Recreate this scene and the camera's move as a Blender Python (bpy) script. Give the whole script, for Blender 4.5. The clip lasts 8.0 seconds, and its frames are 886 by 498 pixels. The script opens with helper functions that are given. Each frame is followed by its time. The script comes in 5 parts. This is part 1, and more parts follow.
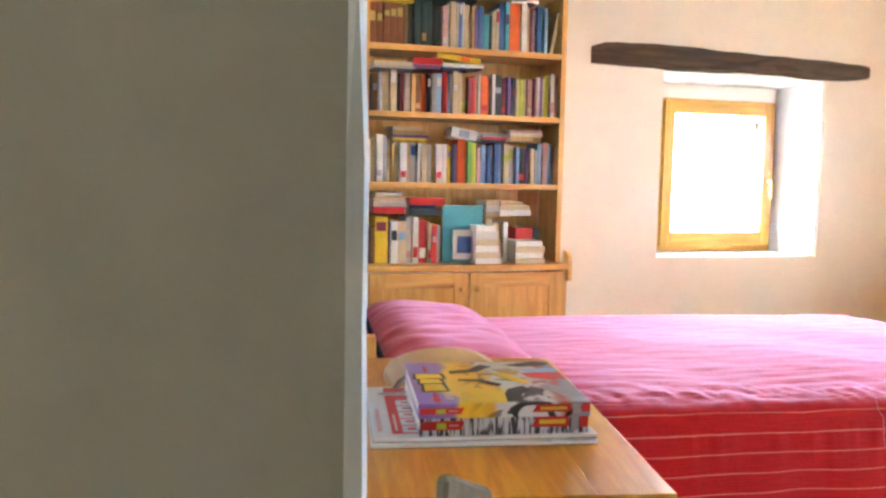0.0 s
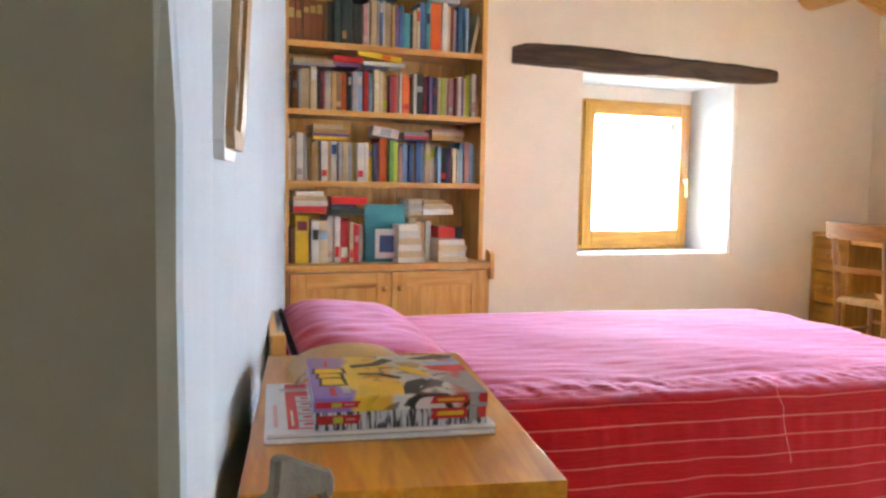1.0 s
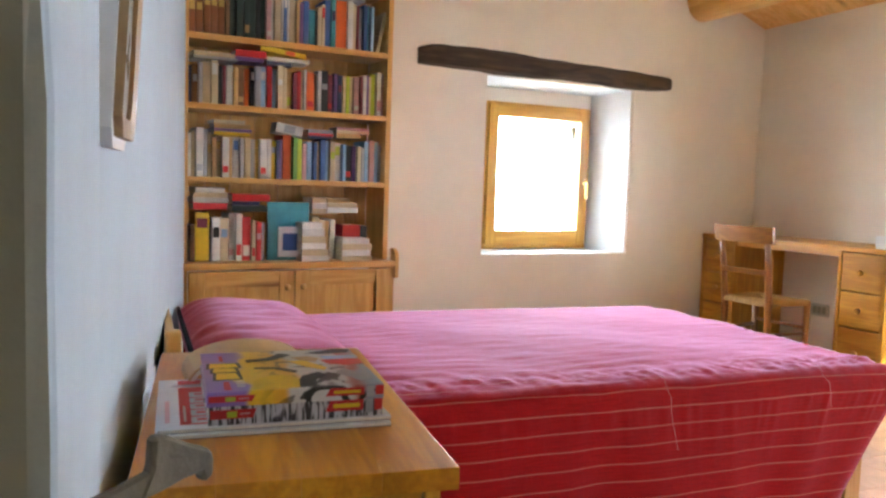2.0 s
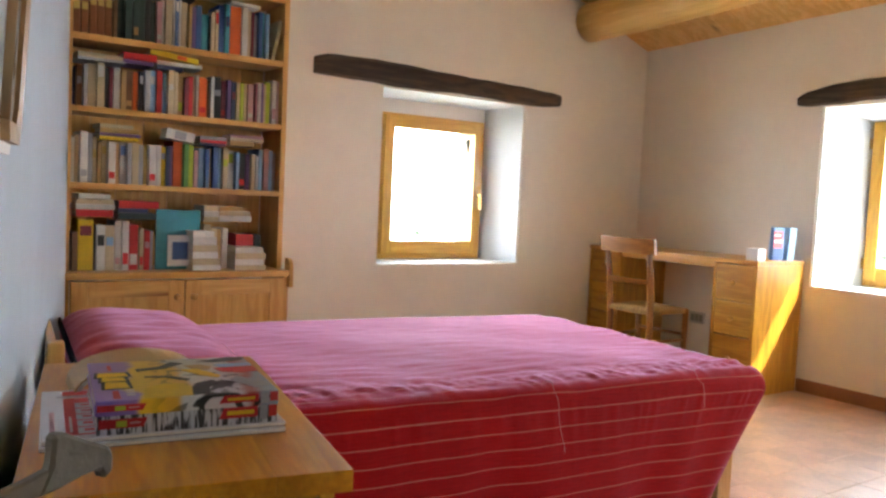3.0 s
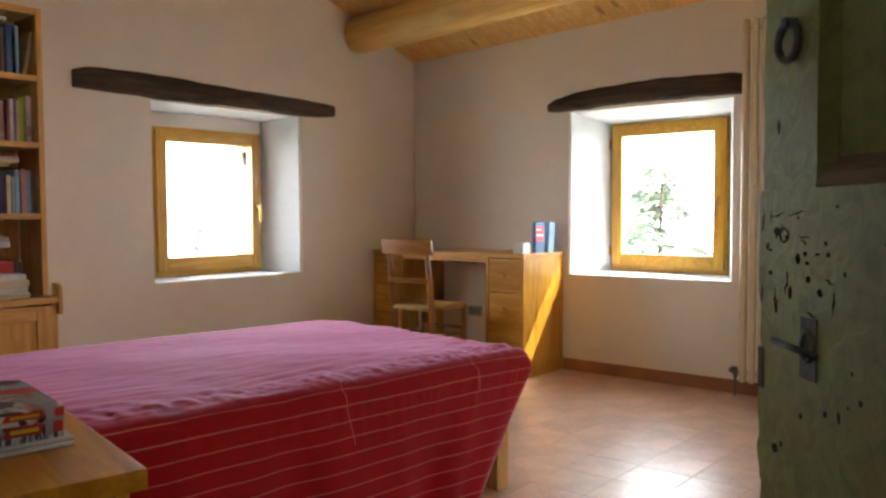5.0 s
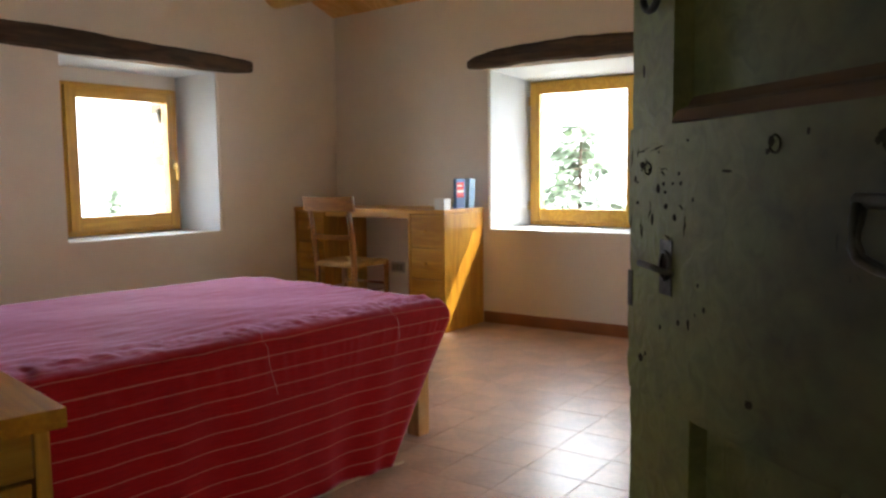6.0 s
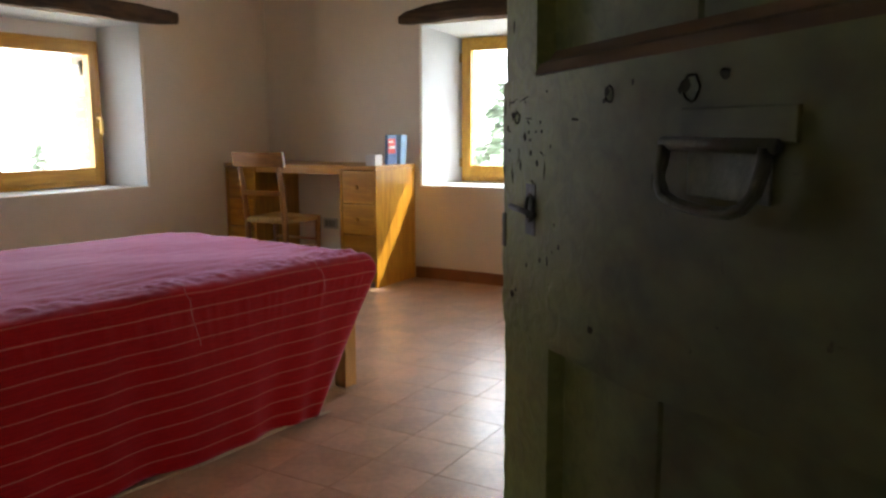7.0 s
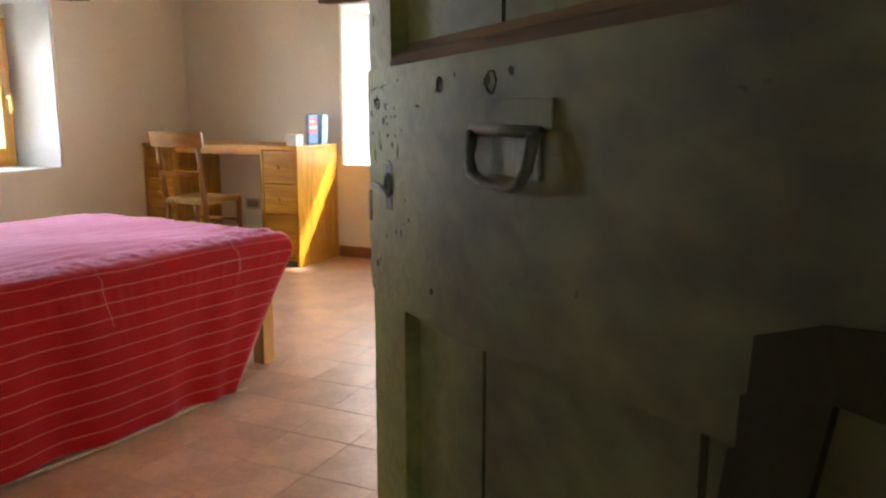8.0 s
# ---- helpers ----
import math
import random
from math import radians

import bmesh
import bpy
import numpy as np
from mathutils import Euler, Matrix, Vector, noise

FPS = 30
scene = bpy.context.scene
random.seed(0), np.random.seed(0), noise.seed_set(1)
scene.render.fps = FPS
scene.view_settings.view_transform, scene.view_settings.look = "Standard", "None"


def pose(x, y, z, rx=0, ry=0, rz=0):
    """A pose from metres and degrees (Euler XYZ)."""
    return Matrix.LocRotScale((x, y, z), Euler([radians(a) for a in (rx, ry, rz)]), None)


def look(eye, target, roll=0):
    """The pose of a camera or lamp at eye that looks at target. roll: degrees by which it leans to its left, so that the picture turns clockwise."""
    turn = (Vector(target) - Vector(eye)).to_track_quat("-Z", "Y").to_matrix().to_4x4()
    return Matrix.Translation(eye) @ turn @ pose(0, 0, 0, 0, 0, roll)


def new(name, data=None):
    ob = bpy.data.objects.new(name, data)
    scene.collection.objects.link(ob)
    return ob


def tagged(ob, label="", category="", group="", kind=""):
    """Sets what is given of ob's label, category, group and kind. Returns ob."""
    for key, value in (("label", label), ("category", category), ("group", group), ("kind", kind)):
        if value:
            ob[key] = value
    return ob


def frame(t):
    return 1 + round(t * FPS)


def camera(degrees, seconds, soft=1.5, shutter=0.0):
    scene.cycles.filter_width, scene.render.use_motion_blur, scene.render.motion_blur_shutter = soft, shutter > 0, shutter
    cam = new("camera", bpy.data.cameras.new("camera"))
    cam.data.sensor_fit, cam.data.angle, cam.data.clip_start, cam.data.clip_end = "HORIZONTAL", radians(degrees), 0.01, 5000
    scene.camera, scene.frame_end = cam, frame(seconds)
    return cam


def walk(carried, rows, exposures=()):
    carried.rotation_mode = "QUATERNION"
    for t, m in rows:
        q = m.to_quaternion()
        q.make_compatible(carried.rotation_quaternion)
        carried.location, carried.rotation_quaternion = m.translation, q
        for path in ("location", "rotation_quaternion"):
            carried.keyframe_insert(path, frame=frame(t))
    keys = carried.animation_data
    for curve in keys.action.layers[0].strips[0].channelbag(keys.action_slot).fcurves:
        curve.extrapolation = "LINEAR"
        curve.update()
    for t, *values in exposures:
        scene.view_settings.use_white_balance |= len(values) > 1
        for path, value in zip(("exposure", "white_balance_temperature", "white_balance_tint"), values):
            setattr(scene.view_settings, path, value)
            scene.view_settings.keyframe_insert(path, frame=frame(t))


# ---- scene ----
cam = camera(58.1, 8.0, soft=2.6)
PATH = [
    (0, (0.378, -0.81, 1.043), (0.917, 1.108, 0.865), 1.1),
    (0.5, (0.405, -0.808, 1.037), (1.018, 1.088, 0.863), 1.2),
    (1, (0.424, -0.819, 1.03), (1.124, 1.047, 0.86), 1.1),
    (1.5, (0.433, -0.828, 1.024), (1.235, 0.996, 0.856), 1.4),
    (3, (0.417, -0.866, 1.022), (1.553, 0.776, 0.896), 2.7),
    (3.5, (0.402, -0.889, 1.029), (1.646, 0.674, 0.934), 2.5),
    (4, (0.381, -0.93, 1.036), (1.73, 0.545, 0.966), 1.5),
    (4.5, (0.367, -0.951, 1.029), (1.817, 0.425, 0.967), 0.4),
    (6, (0.319, -1.028, 0.997), (1.954, 0.108, 0.803), -0.6),
    (6.5, (0.307, -1.064, 0.991), (1.976, 0.008, 0.74), -0.3),
    (7, (0.305, -1.104, 0.988), (2.009, -0.1, 0.689), -0.2),
    (7.5, (0.287, -1.153, 0.991), (2.026, -0.225, 0.654), -0.3),
    (8, (0.264, -1.208, 0.994), (2.039, -0.355, 0.644), -0.1),
]
EXPOSURES = [(0.0, 3.42, 5950, 10), (1.0, 3.02, 5950, 10), (1.5, 2.8, 5950, 9), (3.0, 2.2, 6200, 10), (4.5, 1.72, 6450, 10), (6.0, 1.1, 6450, 10), (6.5, 1.0, 6450, 10), (7.0, 1.0, 6450, 10), (7.5, 1.28, 6500, 10), (8.0, 2.05, 6600, 10)]
walk(cam, [(t, look(eye, target, roll)) for t, eye, target, roll in PATH], EXPOSURES)

# ---- world, sun, window light ----
SUN_WAY = Vector((-1.0, 0.9, -1.36)).normalized()
world = bpy.data.worlds.new("world")
scene.world = world
world.use_nodes = True
wn = world.node_tree.nodes
sky = wn.new("ShaderNodeTexSky")
sky.sky_type = "NISHITA"
sky.sun_disc = False
sky.sun_elevation = math.asin(-SUN_WAY.z)
sky.sun_rotation = math.atan2(-SUN_WAY.x, -SUN_WAY.y)
sky.dust_density = 4.0
wn["Background"].inputs[1].default_value = 0.15
haze_sky = wn.new("ShaderNodeVectorMath")  # white summer haze over the clear sky
haze_sky.inputs[1].default_value = (31.0, 33.0, 35.5)
world.node_tree.links.new(sky.outputs[0], haze_sky.inputs[0])
world.node_tree.links.new(haze_sky.outputs[0], wn["Background"].inputs[0])

sun_data = bpy.data.lights.new("sun", "SUN")
sun_data.energy, sun_data.angle, sun_data.color = 4.0, radians(0.53), (1.0, 0.93, 0.82)
sun = new("sun", sun_data)
sun.matrix_world = look((10, -8, 13), Vector((10, -8, 13)) + SUN_WAY)


# ---- materials ----
def mat(name, color, rough=0.6, metal=0.0, var=0.12, scale=6.0, bump=0.15, fine=120.0, stretch=(1, 1, 1), spec=0.5, sheen=0.0, coat=0.0, random_tint=0.0, dark=None, coord="Object"):
    """Base colour varied at two scales, with fine relief."""
    m = bpy.data.materials.new(name)
    m.use_nodes = True
    nt = m.node_tree
    n, l = nt.nodes, nt.links
    b = n["Principled BSDF"]
    tc = n.new("ShaderNodeTexCoord")
    mp = n.new("ShaderNodeMapping")
    mp.inputs["Scale"].default_value = stretch
    l.new(tc.outputs[coord], mp.inputs[0])
    big, small = n.new("ShaderNodeTexNoise"), n.new("ShaderNodeTexNoise")
    big.inputs["Scale"].default_value, small.inputs["Scale"].default_value = scale, fine
    big.inputs["Detail"].default_value, small.inputs["Detail"].default_value = 5.0, 4.0
    l.new(mp.outputs[0], big.inputs["Vector"])
    l.new(mp.outputs[0], small.inputs["Vector"])
    mix = n.new("ShaderNodeMath")
    mix.operation = "MULTIPLY_ADD"
    mix.inputs[1].default_value = 0.45
    l.new(small.outputs[0], mix.inputs[0])
    l.new(big.outputs[0], mix.inputs[2])
    ramp = n.new("ShaderNodeValToRGB")
    lo = dark or tuple(c * (1 - 2 * var) for c in color)
    hi = tuple(min(1.0, c * (1 + var)) for c in color)
    ramp.color_ramp.elements[0].position, ramp.color_ramp.elements[1].position = 0.45, 0.95
    ramp.color_ramp.elements[0].color, ramp.color_ramp.elements[1].color = (*lo, 1), (*hi, 1)
    l.new(mix.outputs[0], ramp.inputs[0])
    out = ramp.outputs[0]
    if random_tint:
        info, hsv, mr = n.new("ShaderNodeObjectInfo"), n.new("ShaderNodeHueSaturation"), n.new("ShaderNodeMapRange")
        mr.inputs["To Min"].default_value, mr.inputs["To Max"].default_value = 1 - random_tint, 1 + random_tint
        l.new(info.outputs["Random"], mr.inputs[0])
        l.new(mr.outputs[0], hsv.inputs["Value"])
        l.new(out, hsv.inputs["Color"])
        out = hsv.outputs[0]
    l.new(out, b.inputs["Base Color"])
    rr = n.new("ShaderNodeMapRange")
    rr.inputs["To Min"].default_value, rr.inputs["To Max"].default_value = max(0.02, rough - 0.1), min(1, rough + 0.1)
    l.new(big.outputs[0], rr.inputs[0])
    l.new(rr.outputs[0], b.inputs["Roughness"])
    b.inputs["Metallic"].default_value = metal
    b.inputs["Specular IOR Level"].default_value = spec
    b.inputs["Sheen Weight"].default_value = sheen
    b.inputs["Coat Weight"].default_value = coat
    if bump:
        bp = n.new("ShaderNodeBump")
        bp.inputs["Strength"].default_value, bp.inputs["Distance"].default_value = bump, 0.01
        l.new(mix.outputs[0], bp.inputs["Height"])
        l.new(bp.outputs[0], b.inputs["Normal"])
    return m


def wood(name, light, dark, axis, rough=0.35, rings=9.0, coat=0.2, knots=True, tint=0.06):
    """Grain that runs along one axis, with knots and a satin varnish."""
    m = bpy.data.materials.new(name)
    m.use_nodes = True
    nt = m.node_tree
    n, l = nt.nodes, nt.links
    b = n["Principled BSDF"]
    tc, mp = n.new("ShaderNodeTexCoord"), n.new("ShaderNodeMapping")
    st = [rings] * 3
    st[axis] = rings * 0.09
    mp.inputs["Scale"].default_value = st
    l.new(tc.outputs["Object"], mp.inputs[0])
    info, off = n.new("ShaderNodeObjectInfo"), n.new("ShaderNodeVectorMath")
    off.operation = "MULTIPLY_ADD"
    off.inputs[1].default_value = (37.0, 53.0, 71.0)
    l.new(info.outputs["Random"], off.inputs[0])
    l.new(mp.outputs[0], off.inputs[2])
    a, f = n.new("ShaderNodeTexNoise"), n.new("ShaderNodeTexNoise")
    a.inputs["Scale"].default_value, a.inputs["Detail"].default_value, a.inputs["Distortion"].default_value = 1.6, 3.0, 0.6
    f.inputs["Scale"].default_value, f.inputs["Detail"].default_value = 14.0, 3.0
    for t in (a, f):
        l.new(off.outputs[0], t.inputs["Vector"])
    w = n.new("ShaderNodeMath")
    w.operation = "MULTIPLY"
    w.inputs[1].default_value = 26.0
    l.new(a.outputs[0], w.inputs[0])
    si = n.new("ShaderNodeMath")
    si.operation = "SINE"
    l.new(w.outputs[0], si.inputs[0])
    ad = n.new("ShaderNodeMath")
    ad.operation = "MULTIPLY_ADD"
    ad.inputs[1].default_value = 0.22
    l.new(si.outputs[0], ad.inputs[0])
    l.new(f.outputs[0], ad.inputs[2])
    ramp = n.new("ShaderNodeValToRGB")
    ramp.color_ramp.elements[0].position, ramp.color_ramp.elements[1].position = 0.2, 0.75
    ramp.color_ramp.elements[0].color, ramp.color_ramp.elements[1].color = (*light, 1), (*dark, 1)
    l.new(ad.outputs[0], ramp.inputs[0])
    out = ramp.outputs[0]
    if knots:
        kn = n.new("ShaderNodeTexVoronoi")
        kn.inputs["Scale"].default_value = 0.55
        l.new(off.outputs[0], kn.inputs["Vector"])
        kr = n.new("ShaderNodeValToRGB")
        kr.color_ramp.elements[0].position, kr.color_ramp.elements[1].position = 0.05, 0.13
        kr.color_ramp.elements[0].color, kr.color_ramp.elements[1].color = (0.35, 0.2, 0.1, 1), (1, 1, 1, 1)
        l.new(kn.outputs["Distance"], kr.inputs[0])
        mx = n.new("ShaderNodeMix")
        mx.data_type, mx.blend_type = "RGBA", "MULTIPLY"
        mx.inputs["Factor"].default_value = 0.75
        l.new(out, mx.inputs["A"])
        l.new(kr.outputs[0], mx.inputs["B"])
        out = mx.outputs["Result"]
    hsv, mr = n.new("ShaderNodeHueSaturation"), n.new("ShaderNodeMapRange")
    mr.inputs["To Min"].default_value, mr.inputs["To Max"].default_value = 1 - tint, 1 + tint
    l.new(info.outputs["Random"], mr.inputs[0])
    l.new(mr.outputs[0], hsv.inputs["Value"])
    l.new(out, hsv.inputs["Color"])
    l.new(hsv.outputs[0], b.inputs["Base Color"])
    b.inputs["Roughness"].default_value = rough
    b.inputs["Coat Weight"].default_value = coat
    b.inputs["Coat Roughness"].default_value = 0.25
    bp = n.new("ShaderNodeBump")
    bp.inputs["Strength"].default_value, bp.inputs["Distance"].default_value = 0.12, 0.004
    l.new(ad.outputs[0], bp.inputs["Height"])
    l.new(bp.outputs[0], b.inputs["Normal"])
    return m


PLASTER = mat("plaster", (0.87, 0.80, 0.69), 0.85, var=0.03, scale=1.3, bump=0.25, fine=9.0, spec=0.2)
PLASTER_WHITE = mat("plaster_white", (0.80, 0.845, 0.875), 0.85, var=0.03, scale=1.3, bump=0.25, fine=9.0, spec=0.2)
# bed-head wall's white plaster, with cool window light put into the colour
PLASTER_SKYLIT = mat("plaster_skylit", (0.50, 0.59, 0.675), 0.85, var=0.04, scale=1.6, bump=0.3, fine=9.0, spec=0.2)
# darker copy of the plaster: shade of doorway reveal and corridor as colour
PLASTER_SHADED = mat("plaster_shaded", (0.335, 0.34, 0.285), 0.9, var=0.05, scale=3.0, bump=0.25, fine=30.0, spec=0.2)
PINE_X = wood("pine_x", (0.72, 0.41, 0.12), (0.60, 0.30, 0.07), 0)
PINE_Y = wood("pine_y", (0.72, 0.41, 0.12), (0.60, 0.30, 0.07), 1)
PINE_Z = wood("pine_z", (0.72, 0.41, 0.12), (0.60, 0.30, 0.07), 2)
HONEY_X = wood("honey_x", (0.66, 0.34, 0.034), (0.50, 0.22, 0.017), 0, rough=0.38, coat=0.1, tint=0.12)
HONEY_Y = wood("honey_y", (0.66, 0.34, 0.034), (0.50, 0.22, 0.017), 1, rough=0.38, coat=0.1, tint=0.12)
AMBER_Y = wood("amber_y", (0.72, 0.32, 0.018), (0.55, 0.21, 0.010), 1, rough=0.36, coat=0.12, tint=0.2)
HONEY_Z = wood("honey_z", (0.66, 0.34, 0.034), (0.50, 0.22, 0.017), 2, rough=0.38, coat=0.1, tint=0.12)
WINDOW_WOOD = wood("window_wood", (0.74, 0.42, 0.05), (0.60, 0.30, 0.028), 2, rough=0.35, knots=False)
WINDOW_WOOD_H = wood("window_wood_flat", (0.74, 0.42, 0.05), (0.60, 0.30, 0.028), 0, rough=0.35, knots=False)
CEILING_WOOD = wood("ceiling_wood", (0.86, 0.56, 0.20), (0.74, 0.43, 0.11), 0, rough=0.5, coat=0.0)
BEAM_WOOD = wood("beam_wood", (0.86, 0.57, 0.18), (0.72, 0.42, 0.10), 1, rough=0.5, rings=5.0, coat=0.0)
OAK_DARK_X = wood("oak_dark_x", (0.10, 0.062, 0.036), (0.045, 0.026, 0.015), 0, rough=0.8, coat=0.0, knots=False)
OAK_DARK_Y = wood("oak_dark_y", (0.10, 0.062, 0.036), (0.045, 0.026, 0.015), 1, rough=0.8, coat=0.0, knots=False)
TILE = mat("terracotta", (0.62, 0.40, 0.285), 0.31, var=0.16, scale=6.0, bump=0.035, fine=40.0, random_tint=0.07, coat=0.35, spec=0.6)
TILE.node_tree.nodes["Principled BSDF"].inputs["Coat Roughness"].default_value = 0.24
GROUT = mat("grout", (0.50, 0.33, 0.24), 0.9, fine=200.0)
SKIRT = mat("skirting_terracotta", (0.36, 0.15, 0.06), 0.45, scale=7.0)
RUSH = mat("rush", (0.36, 0.21, 0.06), 0.8, var=0.2, scale=8.0, fine=80.0, stretch=(1, 6, 1), bump=0.4)
IRON = mat("iron_old", (0.075, 0.078, 0.055), 0.40, metal=0.35, var=0.25, scale=20.0, bump=0.3)
IRON_GREY = mat("iron_painted", (0.17, 0.15, 0.105), 0.55, metal=0.0, var=0.2, scale=25.0, bump=0.3)
BRASS = mat("brass", (0.55, 0.36, 0.12), 0.4, metal=1.0, bump=0.0)
CREAM = mat("radiator_enamel", (0.74, 0.62, 0.40), 0.35, var=0.04, bump=0.03, coat=0.2)
PAPER = mat("paper", (0.78, 0.73, 0.63), 0.8, var=0.06, scale=14.0, bump=0.1, fine=300.0)
WHITE = mat("white_card", (0.85, 0.85, 0.83), 0.6, var=0.03, bump=0.02)
SHEET = mat("sheet_cotton", (0.62, 0.52, 0.38), 0.85, var=0.1, bump=0.2)
BLACKISH = mat("near_black", (0.045, 0.04, 0.022), 0.95, spec=0.05)
NAVY = mat("navy_cotton", (0.02, 0.025, 0.05), 0.9, spec=0.2)
SOCKET = mat("socket_plastic", (0.5, 0.48, 0.42), 0.4, bump=0.0)


def fabric():
    """Hand-woven red cotton with pale stripes along the bed."""
    m = bpy.data.materials.new("red_cotton")
    m.use_nodes = True
    nt = m.node_tree
    n, l = nt.nodes, nt.links
    b = n["Principled BSDF"]
    uv = n.new("ShaderNodeUVMap")
    sep = n.new("ShaderNodeSeparateXYZ")
    l.new(uv.outputs[0], sep.inputs[0])

    def math_node(op, a, v=None, w=None):
        x = n.new("ShaderNodeMath")
        x.operation = op
        for i, q in enumerate((a, v, w)):
            if q is None:
                continue
            if isinstance(q, (int, float)):
                x.inputs[i].default_value = q
            else:
                l.new(q, x.inputs[i])
        return x.outputs[0]

    wob = n.new("ShaderNodeTexNoise")
    wob.inputs["Scale"].default_value = 5.0
    l.new(uv.outputs[0], wob.inputs["Vector"])
    v = math_node("MULTIPLY_ADD", wob.outputs[0], 0.006, sep.outputs[1])
    ph = math_node("FRACT", math_node("DIVIDE", v, 0.044))
    line = math_node("LESS_THAN", ph, 0.055)
    grain = n.new("ShaderNodeTexNoise")
    mp = n.new("ShaderNodeMapping")
    mp.inputs["Scale"].default_value = (5, 90, 1)
    l.new(uv.outputs[0], mp.inputs[0])
    l.new(mp.outputs[0], grain.inputs["Vector"])
    grain.inputs["Scale"].default_value, grain.inputs["Detail"].default_value = 3.0, 4.0
    ramp = n.new("ShaderNodeValToRGB")
    ramp.color_ramp.elements[0].position, ramp.color_ramp.elements[1].position = 0.3, 0.75
    ramp.color_ramp.elements[0].color, ramp.color_ramp.elements[1].color = (0.31, 0.002, 0.004, 1), (0.45, 0.006, 0.009, 1)
    l.new(grain.outputs[0], ramp.inputs[0])
    mx = n.new("ShaderNodeMix")
    mx.data_type = "RGBA"
    l.new(math_node("MULTIPLY", line, 0.42), mx.inputs["Factor"])
    l.new(ramp.outputs[0], mx.inputs["A"])
    mx.inputs["B"].default_value = (0.78, 0.42, 0.30, 1)
    l.new(mx.outputs["Result"], b.inputs["Base Color"])
    b.inputs["Roughness"].default_value = 0.8
    b.inputs["Specular IOR Level"].default_value = 0.15
    b.inputs["Sheen Weight"].default_value = 1.0
    b.inputs["Sheen Roughness"].default_value = 0.36
    b.inputs["Sheen Tint"].default_value = (1.0, 0.52, 0.84, 1)
    b.inputs["Coat Weight"].default_value = 0.1
    b.inputs["Coat Roughness"].default_value = 0.6
    b.inputs["Coat Tint"].default_value = (1.0, 0.9, 0.97, 1)
    weave = n.new("ShaderNodeTexNoise")
    weave.inputs["Scale"].default_value, weave.inputs["Detail"].default_value = 90.0, 3.0
    l.new(uv.outputs[0], weave.inputs["Vector"])
    h = math_node("MULTIPLY_ADD", grain.outputs[0], 0.8, weave.outputs[0])
    bp = n.new("ShaderNodeBump")
    bp.inputs["Strength"].default_value, bp.inputs["Distance"].default_value = 0.22, 0.004
    l.new(h, bp.inputs["Height"])
    l.new(bp.outputs[0], b.inputs["Normal"])
    return m


RED = fabric()


